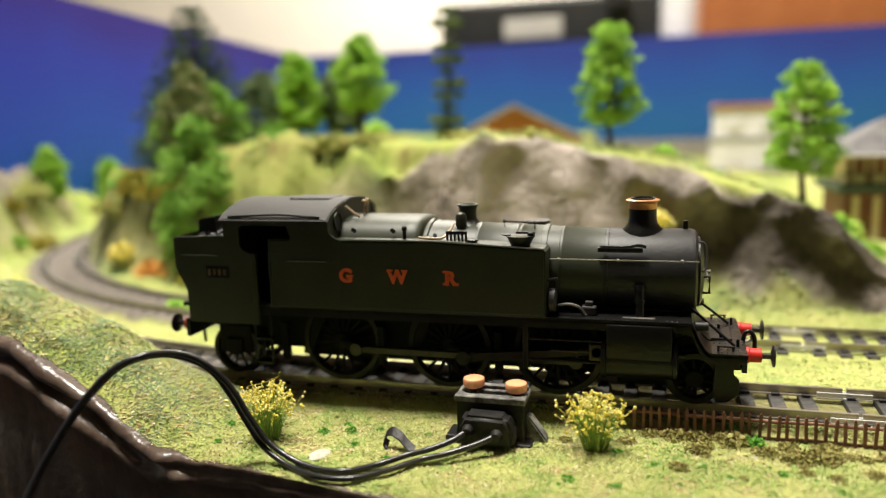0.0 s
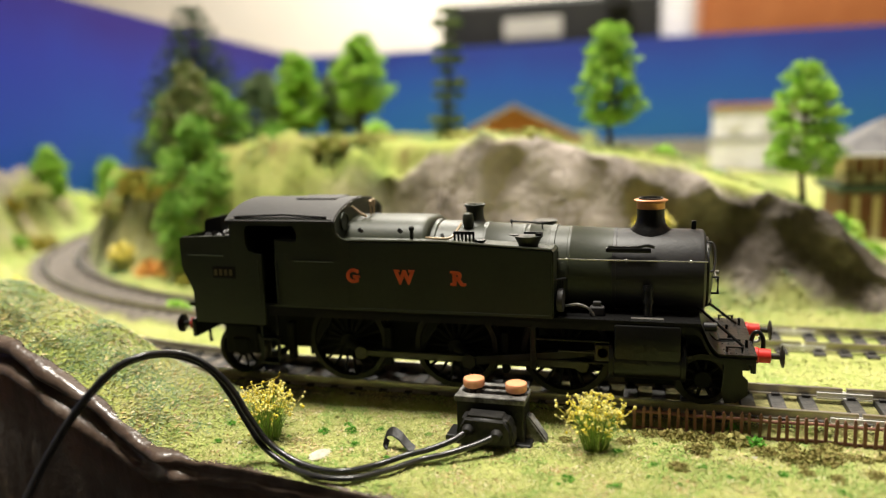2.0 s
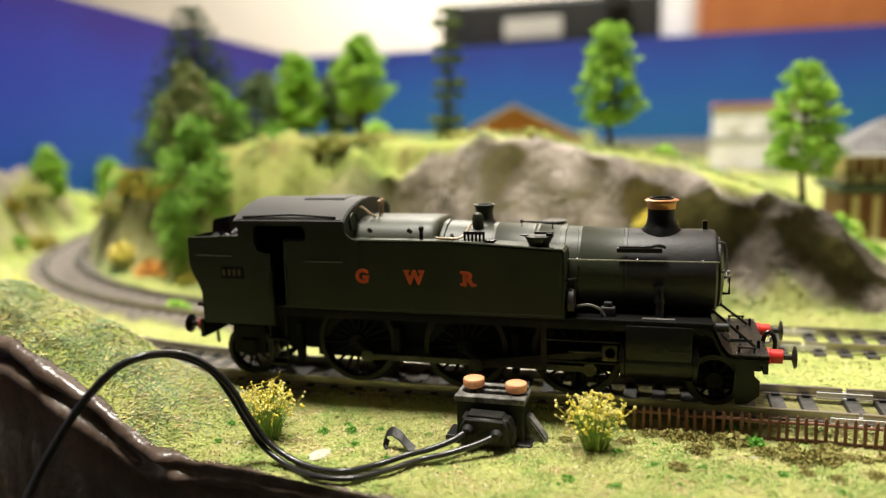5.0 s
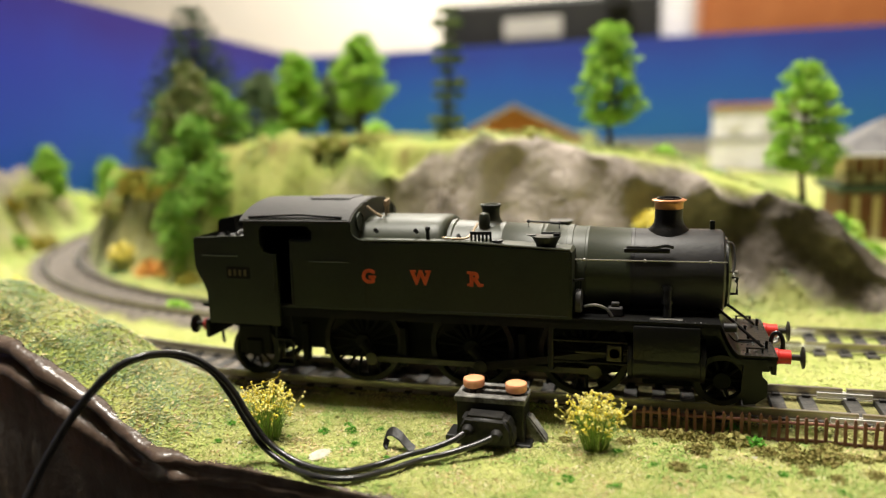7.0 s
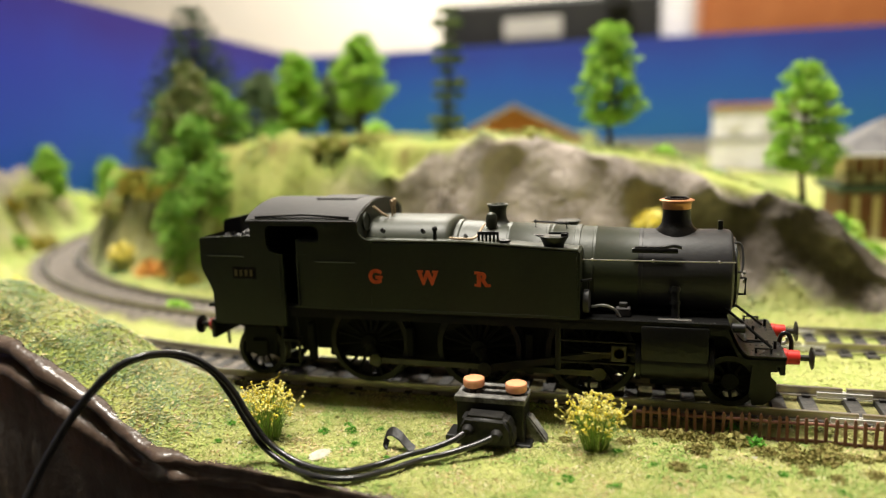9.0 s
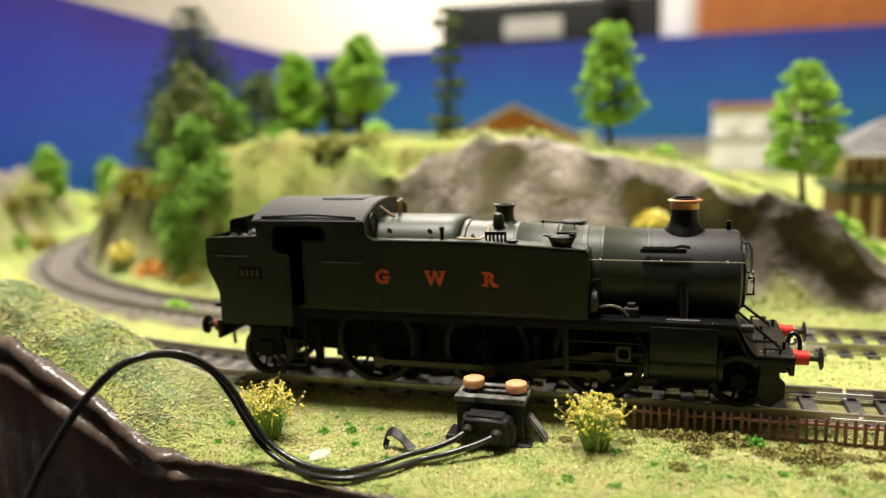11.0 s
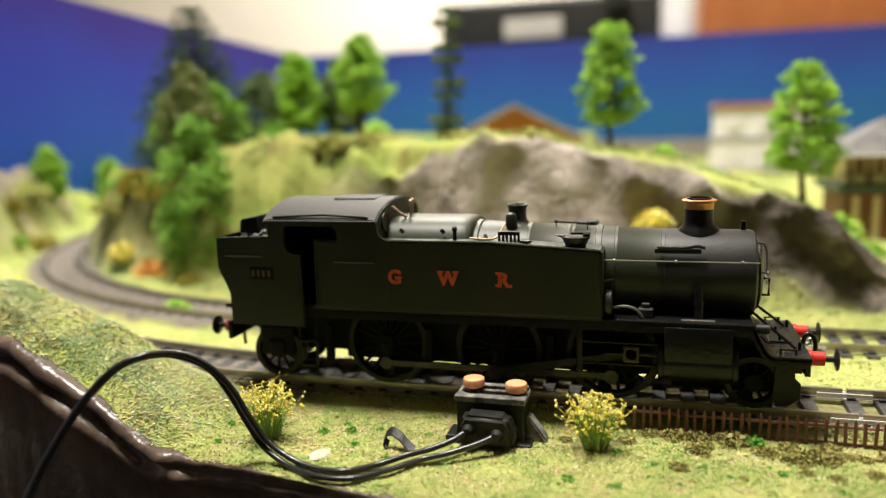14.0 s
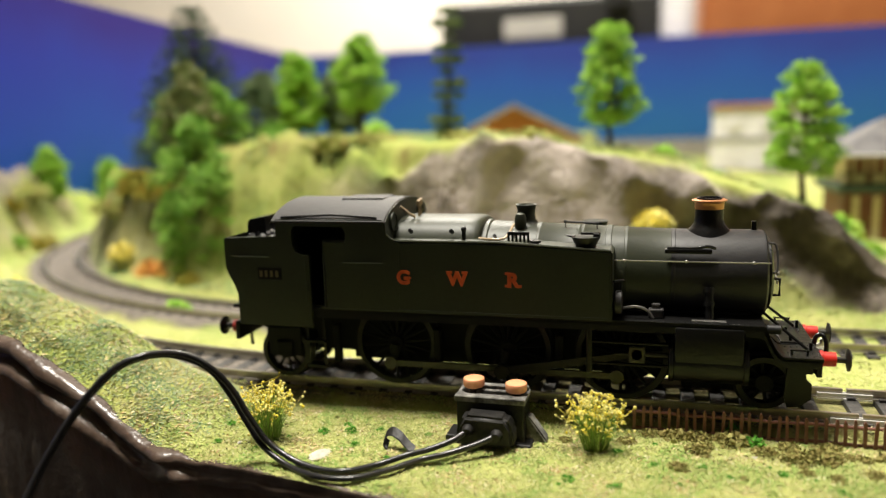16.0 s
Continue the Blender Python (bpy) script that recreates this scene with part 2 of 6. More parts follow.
    nt.links.new(noise_node(55, 6, 0.65), craggy.inputs["Height"])
    bp = nt.nodes.new("ShaderNodeBump")
    bp.inputs["Strength"].default_value, bp.inputs["Distance"].default_value = 0.6, 0.0012
    nt.links.new(craggy.outputs[0], bp.inputs["Normal"])
    nt.links.new(fine, bp.inputs["Height"])
    nt.links.new(bp.outputs[0], b.inputs["Normal"])
    return m


M["layout_ground"] = ground_paint()


# ---- mesh helpers (all in millimetres) ----
def part(name, bm, material, parent=None, label="", smooth=False):
    me = bpy.data.meshes.new(name)
    bmesh.ops.transform(bm, matrix=Matrix.Scale(MM, 4), verts=bm.verts)
    if smooth:
        for f in bm.faces:
            f.smooth = True
    bm.to_mesh(me)
    bm.free()
    me.materials.append(M[material] if isinstance(material, str) else material)
    if smooth:
        me.set_sharp_from_angle(angle=radians(38))
    ob = new(name, me)
    if parent:
        ob.parent = parent
    if label:
        ob["label"] = label
    return ob


def base(name, x, y, z, label, category, group="", rz=0):
    ob = new(name)
    ob.empty_display_size = 0.01
    ob.matrix_world = pose(x * MM, y * MM, z * MM, 0, 0, rz)
    return tagged(ob, label, category, group)


def box(bm, x0, x1, y0, y1, z0, z1, bev=0.0, m=None):
    r = bmesh.ops.create_cube(bm, size=1)
    vs = r["verts"]
    for v in vs:
        v.co = Vector((x0 + (v.co.x + 0.5) * (x1 - x0), y0 + (v.co.y + 0.5) * (y1 - y0), z0 + (v.co.z + 0.5) * (z1 - z0)))
    if bev:
        es = list({e for v in vs for e in v.link_edges})
        r = bmesh.ops.bevel(bm, geom=es, offset=bev, segments=2, affect="EDGES", profile=0.5)
        vs = list({v for f in r["faces"] for v in f.verts} | {v for v in vs if v.is_valid})
    if m is not None:
        bmesh.ops.transform(bm, matrix=m, verts=[v for v in vs if v.is_valid])
    return bm


def rod(bm, p, q, r, seg=10, r2=None):
    p, q = Vector(p), Vector(q)
    d = q - p
    m = Matrix.Translation((p + q) / 2) @ d.to_track_quat("Z", "Y").to_matrix().to_4x4()
    bmesh.ops.create_cone(bm, cap_ends=True, segments=seg, radius1=r, radius2=r if r2 is None else r2, depth=d.length, matrix=m)
    return bm


def lathe(bm, rings, seg=32, axis="z", at=(0, 0, 0)):
    """Turned shape from (radius, height) pairs, round the z or x axis or y axis."""
    rows = []
    for r, h in rings:
        row = []
        for i in range(seg):
            a = 2 * math.pi * i / seg
            c, s = r * math.cos(a), r * math.sin(a)
            co = {"z": (c, s, h), "x": (h, c, s), "y": (c, h, s)}[axis]
            row.append(bm.verts.new(Vector(co) + Vector(at)))
        rows.append(row)
    for a, b in zip(rows, rows[1:]):
        for i in range(seg):
            j = (i + 1) % seg
            bm.faces.new((a[i], a[j], b[j], b[i]))
    bm.faces.new(rows[0])
    bm.faces.new(rows[-1])
    bmesh.ops.recalc_face_normals(bm, faces=bm.faces)
    return bm


def slab(bm, outline, y0, y1):
    """A plate: an outline of (x, z) pairs pushed from y0 to y1."""
    a = [bm.verts.new((x, y0, z)) for x, z in outline]
    b = [bm.verts.new((x, y1, z)) for x, z in outline]
    n = len(a)
    bm.faces.new(a)
    bm.faces.new(b[::-1])
    for i in range(n):
        bm.faces.new((a[i], b[i], b[(i + 1) % n], a[(i + 1) % n]))
    bmesh.ops.recalc_face_normals(bm, faces=bm.faces)
    return bm


def tube(bm, pts, r, seg=10):
    """A round bar along a line of points."""
    pts = [Vector(p) for p in pts]
    rows = []
    up = Vector((0.03, 0.02, 1)).normalized()
    for i, p in enumerate(pts):
        d = (pts[min(i + 1, len(pts) - 1)] - pts[max(i - 1, 0)]).normalized()
        s = d.cross(up)
        if s.length < 0.05:
            s = d.cross(Vector((1, 0, 0)))
        s.normalize()
        t = s.cross(d)
        rows.append([bm.verts.new(p + r * (s * math.cos(2 * math.pi * k / seg) + t * math.sin(2 * math.pi * k / seg))) for k in range(seg)])
    for a, b in zip(rows, rows[1:]):
        for i in range(seg):
            bm.faces.new((a[i], a[(i + 1) % seg], b[(i + 1) % seg], b[i]))
    bm.faces.new(rows[0][::-1])
    bm.faces.new(rows[-1])
    return bm


def spline(pts, n=10):
    """Catmull-Rom through the points."""
    P = [Vector(p) for p in pts]
    P = [2 * P[0] - P[1]] + P + [2 * P[-1] - P[-2]]
    out = []
    for i in range(1, len(P) - 2):
        for k in range(n):
            t = k / n
            a, b, c, d = P[i - 1:i + 3]
            out.append(0.5 * (2 * b + (c - a) * t + (2 * a - 5 * b + 4 * c - d) * t * t + (3 * b - a - 3 * c + d) * t ** 3))
    return out + [P[-2]]


def clamp(x, a=0.0, b=1.0):
    return max(a, min(b, x))


def ease(a, b, x):
    t = clamp((x - a) / (b - a))
    return t * t * (3 - 2 * t)


def table(x, pairs):
    if x <= pairs[0][0]:
        return float(pairs[0][1])
    for (x0, y0), (x1, y1) in zip(pairs, pairs[1:]):
        if x < x1:
            return y0 + (y1 - y0) * (x - x0) / (x1 - x0)
    return float(pairs[-1][1])


def nz(x, y, s, seed=0.0):
    return noise.noise(Vector((x / s, y / s, seed)))


# ---- the lie of the land ----
CURVE_X, CURVE_R = -134.0, 371.0     # main line: straight, then curving away
LOOP_X, LOOP_Y, LOOP_R = -170.0, 59.0, 260.0   # second line behind it


def main_line(s):
    """Centre and heading at s mm along the main line, measured leftwards from x = 140."""
    L = 140 - CURVE_X
    if s < L:
        return Vector((140 - s, 0, 0)), math.pi
    a = (s - L) / CURVE_R
    return Vector((CURVE_X - CURVE_R * math.sin(a), CURVE_R * (1 - math.cos(a)), 0)), math.pi - a


def loop_line(s):
    L = 220 - LOOP_X
    if s < L:
        return Vector((220 - s, LOOP_Y, 0)), math.pi
    a = (s - L) / LOOP_R
    return Vector((LOOP_X - LOOP_R * math.sin(a), LOOP_Y + LOOP_R * (1 - math.cos(a)), 0)), math.pi - a


def off_main(x, y):
    """Signed distance from the main line's centre, positive on its far side."""
    if x > CURVE_X:
        return y
    return CURVE_R - math.hypot(x - CURVE_X, y - CURVE_R)


def off_loop(x, y):
    if x > LOOP_X:
        return y - LOOP_Y
    return LOOP_R - math.hypot(x - LOOP_X, y - LOOP_Y - LOOP_R)


RIDGE = [(-425, -4), (-404, 9), (-380, 36), (-343, 44), (-315, 48), (-285, 60), (-240, 63), (-195, 62), (-145, 60), (-118, 62), (-100, 60), (-87, 55.5), (-66, 54.5),
         (-47, 52), (-22, 44.5), (-3, 37.5), (21, 28), (38, 13.5), (54, 1), (66, -5), (420, -5)]


def front_edge(x):
    return table(x, [(-330, -30), (-240, -36), (-212, -40), (-195, -43), (-178, -46), (-165, -50), (-157, -52.2), (-146, -54.2), (-135, -55.9), (-119, -58.4), (-103, -60.4), (-60, -66), (100, -72)])


def land(x, y):
    """Height and masks (rock, ballast, bank, sand, dirt) of the ground."""
    z = -5.0 + 0.7 * nz(x, y, 26, 1) + 0.35 * nz(x, y, 7, 2)
    rock = ballast = bank = sand = dirt = 0.0
    om, ol = off_main(x, y), off_loop(x, y)
    # track beds
    f = 1 - ease(12.6, 16, abs(om))
    z += (-4.1 + 1.7 * max(ease(9.6, 11.4, abs(om)), 0.75 * ease(-50, -90, x)) - z) * f
    dirt = max(dirt, 0.75 * (1 - ease(12.5, 17, abs(om) + 2.5 * nz(x, y, 9, 3))))
    f2 = 1 - ease(14, 19, abs(ol))
    z += (-3.3 + 0.9 * ease(-60, -170, x) - z) * f2
    left = ease(-60, -170, x)
    ballast = max(ballast, left * (1 - ease(15, 19, abs(ol) + 2 * nz(x, y, 10, 4))), ease(-60, -110, x) * (1 - ease(12, 15, abs(om) + 2 * nz(x, y, 10, 4))))
    # the hill inside the loop
    d = top = -5.0
    if ol > -2:
        wob = 13 * nz(x, y, 46, 5) + 5 * nz(x, y, 16, 6)
        d = ol - table(x, [(-400, 17), (-330, 21), (-295, 27), (-240, 33), (-190, 47), (60, 50)]) + wob
        top = table(x + 10 * nz(y, x, 60, 9) * ease(150, 260, y), RIDGE)
        wide = table(x, [(-370, 22), (-320, 34), (-285, 56), (-235, 72), (-160, 46), (-60, 40), (60, 34)])
    if d > 0 and top > -5:
        t = clamp(d / wide)
        # a steep face with a grass shelf above
        prof = 0.84 * ease(0, 0.72, t) + 0.16 * ease(0.5, 1.0, t)
        fall = table(x, [(-320, 330), (-200, 280), (-110, 215), (60, 190)])
        back = 1 - 0.85 * ease(fall, fall + 110, y)
        h = (top + 5) * prof * back
        rough = ease(0.02, 0.2, t) * (1 - ease(0.75, 1, t))
        ridged = 1 - 2 * abs(nz(x * 0.8 + 0.5 * y, y * 1.2, 24, 7))
        h += rough * (17.0 * nz(x, y, 34, 7) + 9.0 * (ridged - 0.5) + 4.5 * nz(x, y, 11, 8) + 1.8 * nz(x, y, 5, 8)) * clamp((top + 5) / 40)
        z += h
        lip = table(x, [(-260, 0.5), (-170, 0.6), (-110, 0.8), (-70, 0.93), (60, 0.95)])
        grassy = ease(lip - 0.06, lip + 0.06, t + 0.14 * nz(x, y, 22, 10)) + 0.85 * (1 - ease(0.1, 0.26, t + 0.16 * nz(x, y, 20, 11)))
        rock = clamp(1 - grassy) * ease(-8, 10, top)
        bank = 0.9 * ease(0.1, 0.4, t)
        rock *= table(x, [(-360, 0.75), (-300, 0.45), (-262, 0.05), (-205, 0.08), (-165, 0.8), (-140, 1), (100, 1)])
    # far left hill outside the loop
    d = -ol - 26 + 6 * nz(x, y, 40, 12)
    if d > 0 and x < -300 and y > 60:
        h = 47 * ease(0, 24, d) * ease(60, 170, y) * (1 - 0.85 * ease(220, 370, y))
        z += h + (4 * nz(x, y, 14, 13) + 6 * nz(x, y, 30, 14)) * ease(0, 20, d)
        bank = ease(0, 10, d)
        rock = max(rock, 0.45 * ease(4, 9, d) * (1 - ease(12, 18, d)) * ease(100, 150, y) * ease(-0.1, 0.25, nz(x, y, 30, 18)))
    # near bank on the left
    if om < -11:
        up = table(x - 0.25 * (y + 45), [(-300, 27), (-235, 24.5), (-213, 20), (-198, 15.5), (-184, 10), (-172, 4.5), (-160, 0), (-150, -3), (-142, -5)]) + 5
        side = ease(-11, -24, om)
        z += up * side + side * ease(0, 8, up) * (1.1 * nz(x, y, 13, 14) + 0.5 * nz(x, y, 5, 15))
        bank = side * ease(0.5, 6, up + 2 * nz(x, y, 8, 16))
    # front verge droops to the edge
    e = y - front_edge(x)
    z -= table(x, [(-160, 3.6), (-150, 1.6), (-140, 0.6), (100, 0.5)]) * (1 - ease(0, table(x, [(-160, 9), (-145, 4.5)]), e))
    # sandy path beyond the hill
    if x > 20 and y > 150:
        sand = (1 - ease(9, 16, abs(y - 215 - 0.3 * (x - 60) + 5 * nz(x, y, 25, 17)))) * ease(35, 55, x)
        z += 3 * ease(180, 260, y)
    z += 9 * ease(330, 600, y)
    return z, (rock, ballast, bank, sand, dirt)


def ledge(x, y):
    """How far the rock leans forward over its foot: a jutting lip with broken hollows below."""
    d = off_loop(x, y) - table(x, [(-190, 47), (60, 50)]) + 13 * nz(x, y, 46, 5) + 5 * nz(x, y, 16, 6)
    if d < 0 or x < -185 or x > 66:
        return 0.0
    t = d / table(x, [(-160, 46), (-60, 40), (60, 34)])
    reach = table(x, [(-185, 0), (-165, 8), (-80, 8), (-55, 10), (-30, 17), (18, 18), (40, 7), (60, 0)])
    reach += 9 * nz(x, 0, 26, 61) * ease(-180, -150, x) * (1 - ease(30, 55, x)) + 5 * nz(x, y, 12, 63)
    return reach * ease(0.42, 0.78, t + 0.12 * nz(x, y, 19, 64)) * (1 - ease(0.95, 1.9, t))


def steps(spans):
    out = []
    for a, b, s in spans:
        n = max(1, round((b - a) / s))
        out += [a + (b - a) * i / n for i in range(n)]
    return out + [spans[-1][1]]


def build_ground():
    xs = steps([(-640, -440, 8), (-440, -260, 3), (-260, 60, 1.7), (60, 200, 4), (200, 440, 12)])
    ys = steps([(0, 60, 1.6), (60, 140, 2), (140, 330, 2.4), (330, 500, 6), (500, 905, 15)])
    near = steps([(0, 1, 0.03)])
    verts, masks = [], []
    for x in xs:
        e = front_edge(x)
        col = [e + (0 - e) * k for k in near[:-1]] + ys
        for y in col:
            z, mk = land(x, y)
            lean = ledge(x, y) if 90 < y < 260 else 0.0
            verts.append((x * MM, (y - lean) * MM, z * MM))
            # darkens the right-hand rock in colour: stain plus shade under the lip
            stain_shade = ease(-85, -30, x + 22 * nz(x, y, 30, 62)) * (1 - 0.6 * ease(22, 46, x))
            masks.append(mk + (stain_shade,))
    n = len(near) - 1 + len(ys)
    faces = [(i * n + j, (i + 1) * n + j, (i + 1) * n + j + 1, i * n + j + 1) for i in range(len(xs) - 1) for j in range(n - 1)]
    me = bpy.data.meshes.new("ground")
    me.from_pydata(verts, [], faces)
    for k, name in enumerate(("rock", "ballast", "bank", "sand", "dirt", "stain_shade")):
        a = me.attributes.new(name, "FLOAT", "POINT")
        a.data.foreach_set("value", [m[k] for m in masks])
    me.polygons.foreach_set("use_smooth", [True] * len(faces))
    me.materials.append(M["layout_ground"])
    return tagged(new("ground", me), "scatter-grass layout ground with grey rock faces and ballast", "ground", kind="structure")


build_ground()

# ---- the room and the backboards ----
BACK_Y, BOARD_TOP = 905.0, 170.0



def left_x(y):
    return -484 - 106 * (y - 317) / 588


def build_setting():
    def wall(name, label, x0, x1, y0, y1, z0, z1, material, kind="structure"):
        return tagged(part(name, box(bmesh.new(), x0, x1, y0, y1, z0, z1), material), label, "wall", kind=kind)
    wall("wall_north", "plain cream painted room wall", -2600, 2600, 2300, 2400, -950, 1560, "cream_wall")
    # south wall and floor are unseen, made dark to hold back bounced light
    wall("wall_south", "unseen dark wall added behind the viewer to cut reflections", -2600, 2600, -1900, -1800, -950, 1560, "unseen_dark")
    wall("wall_west", "plain cream painted room wall", -2700, -2600, -1900, 2400, -950, 1560, "cream_wall")
    wall("wall_east", "plain cream painted room wall", 2600, 2700, -1900, 2400, -950, 1560, "cream_wall")
    tagged(part("floor", box(bmesh.new(), -2700, 2700, -1900, 2400, -1050, -950), "unseen_dark"), "room floor out of view, made dark to cut bounce light", "floor", kind="structure")
    tagged(part("ceiling", box(bmesh.new(), -2700, 2700, -1900, 2400, 1560, 1600), "cream_wall"), "plain cream room ceiling", "ceiling", kind="structure")
    # painted backboards
    bm = bmesh.new()
    box(bm, -600, 1300, BACK_Y, BACK_Y + 9, -40, BOARD_TOP, 0.6)
    tagged(part("backdrop", bm, "backboard_blue"), "blue painted backboard along the layout's rear", "backdrop", kind="structure")
    bm = bmesh.new()
    y0, y1 = -120, BACK_Y
    a = [(left_x(y0), y0), (left_x(y1), y1), (left_x(y1) - 9, y1), (left_x(y0) - 9, y0)]
    lo = [bm.verts.new((x, y, -40)) for x, y in a]
    hi = [bm.verts.new((x, y, BOARD_TOP)) for x, y in a]
    bm.faces.new(lo[::-1])
    bm.faces.new(hi)
    for i in range(4):
        bm.faces.new((lo[i], lo[(i + 1) % 4], hi[(i + 1) % 4], hi[i]))
    tagged(part("backdrop", bm, "backboard_violet"), "violet-blue painted backboard along the layout's end", "backdrop", kind="structure")


build_setting()


def build_fascia():
    """Dark lacquered plaster skirt under the front edge, folded and lumpy where the bank rises."""
    xs = steps([(-330, -90, 1.6), (-90, 130, 6)])
    prof = [(5, -0.9), (2.0, 0.1), (0.2, 0.2), (-1.3, -0.6), (-2.0, -1.9), (-1.5, -3.1), (0.3, -4.0), (0.7, -4.8), (-1.0, -5.4), (-2.8, -6.3), (-3.6, -7.6), (-3.0, -9.0), (-0.5, -10.2), (2.0, -11.5), (3.0, -30), (3.2, -70), (3.5, -130)]
    verts, faces = [], []
    for x in xs:
        e = front_edge(x)
        k = ease(-140, -165, x)
        z0 = land(x, e + 1.0)[0]
        for i, (dy, dz) in enumerate(prof):
            w = 0.1 + 0.9 * k
            if 5 <= i <= 12:
                w *= 0.45 + 0.9 * clamp(0.5 + 1.3 * nz(x, i * 2, 34, 35))
            dy2 = dy * w if dy < 2 else dy
            zz = z0 + dz * (0.5 + 0.5 * k)
            if i == 0:
                zz = land(x, e + dy)[0] - 0.8
            b = 1.9 * nz(x, i * 3, 22, 30) + 0.8 * nz(x, i * 3, 6, 31) + 0.35 * nz(x, i * 5, 2.5, 34)
            # a fold where the sheet is creased
            c = math.exp(-((x + 157 - 0.7 * i) / 2.6) ** 2) * 2.2 * clamp(i / 4) * (1 - clamp((i - 10) / 4))
            verts.append((x * MM, (e + dy2 + (b * (0.25 + 0.75 * k) if i > 1 else 0) - c) * MM, (zz + (0.6 * nz(x, i, 9, 33) if 0 < i < 14 else 0)) * MM))
    n = len(prof)
    for i in range(len(xs) - 1):
        for j in range(n - 1):
            faces.append((i * n + j, i * n + j + 1, (i + 1) * n + j + 1, (i + 1) * n + j))
    me = bpy.data.meshes.new("fascia")
    me.from_pydata(verts, [], faces)
    me.polygons.foreach_set("use_smooth", [True] * len(faces))
    me.materials.append(M["fascia"])
    ob = new("fascia", me)
    tagged(ob, "dark brown lacquered plaster skirt along the layout's front edge", "layout edge", kind="structure")


build_fascia()


# ---- track ----
RAIL_PROFILE = [(-1.0, -2.5), (1.0, -2.5), (1.0, -2.1), (0.25, -1.9), (0.25, -0.7), (0.5, -0.55), (0.5, 0.0), (-0.5, 0.0), (-0.5, -0.55), (-0.25, -0.7), (-0.25, -1.9), (-1.0, -2.1)]


def build_track(name, line, s0, s1, gaps, label):
    root = base(name, 0, 0, -4, label, "railway track", "model railway tracks")
    root.matrix_world = Matrix.Identity(4)

    def rail(side, a, b):
        bm = bmesh.new()
        n = max(2, round((b - a) / 6))
        rows = []
        for i in range(n + 1):
            c, h = line(a + (b - a) * i / n)
            nrm = Vector((-math.sin(h), math.cos(h), 0))
            rows.append([bm.verts.new(c + nrm * (side * 8.75 + u) + Vector((0, 0, v))) for u, v in RAIL_PROFILE])
        k = len(RAIL_PROFILE)
        for p, q in zip(rows, rows[1:]):
            for i in range(k):
                bm.faces.new((p[i], p[(i + 1) % k], q[(i + 1) % k], q[i]))
        bm.faces.new(rows[0])
        bm.faces.new(rows[-1])
        bmesh.ops.recalc_face_normals(bm, faces=bm.faces)
        part("rail", bm, "rail", root)

    for side in (-1, 1):
        cuts = [s0] + sorted(gaps) + [s1]
        for a, b in zip(cuts, cuts[1:]):
            rail(side, a + 0.45, b - 0.45)
    me = None
    s = s0 + 3
    while s < s1:
        c, h = line(s)
        if me is None:
            bm = bmesh.new()
            box(bm, -1.75, 1.75, -13.2, 13.2, -4.6, -2.5, 0.25)
            for y in (-10.2, -7.3, 7.3, 10.2):
                box(bm, -1.0, 1.0, y - 0.55, y + 0.55, -2.55, -1.7, 0.15)
            ob = part("sleeper", bm, "sleeper", root)
            me = ob.data
        else:
            ob = new("sleeper", me)
            ob.parent = root
        gap = min((abs(s - g) for g in gaps), default=99)
        ob.matrix_local = pose(c.x * MM, c.y * MM, 0, 0, 0, math.degrees(h))
        s += 7.3 if gap > 8 else 10.5
    for g in gaps:
        for side in (-1, 1):
            c, h = line(g)
            nrm = Vector((-math.sin(h), math.cos(h), 0))
            p = c + nrm * side * 8.75
            bm = bmesh.new()
            box(bm, -6.5, 6.5, -1.05, 1.05, -2.9, -2.3, 0.1)
            box(bm, -6.5, 6.5, -0.85, -0.45, -2.5, -1.1, 0.1)
            box(bm, -6.5, 6.5, 0.45, 0.85, -2.5, -1.1, 0.1)
            ob = part("rail_joiner", bm, "fishplate", root, "metal rail joiner, its gleam given as a pale colour")
            ob.matrix_local = pose(p.x * MM, p.y * MM, 0, 0, 0, math.degrees(h))
    return root


build_track("railway_track", main_line, 0, 590, [135.8], "nickel rails on black plastic sleepers laid on grass")
build_track("railway_track", loop_line, 0, 900, [219], "nickel rails on black sleepers curving round the hill")


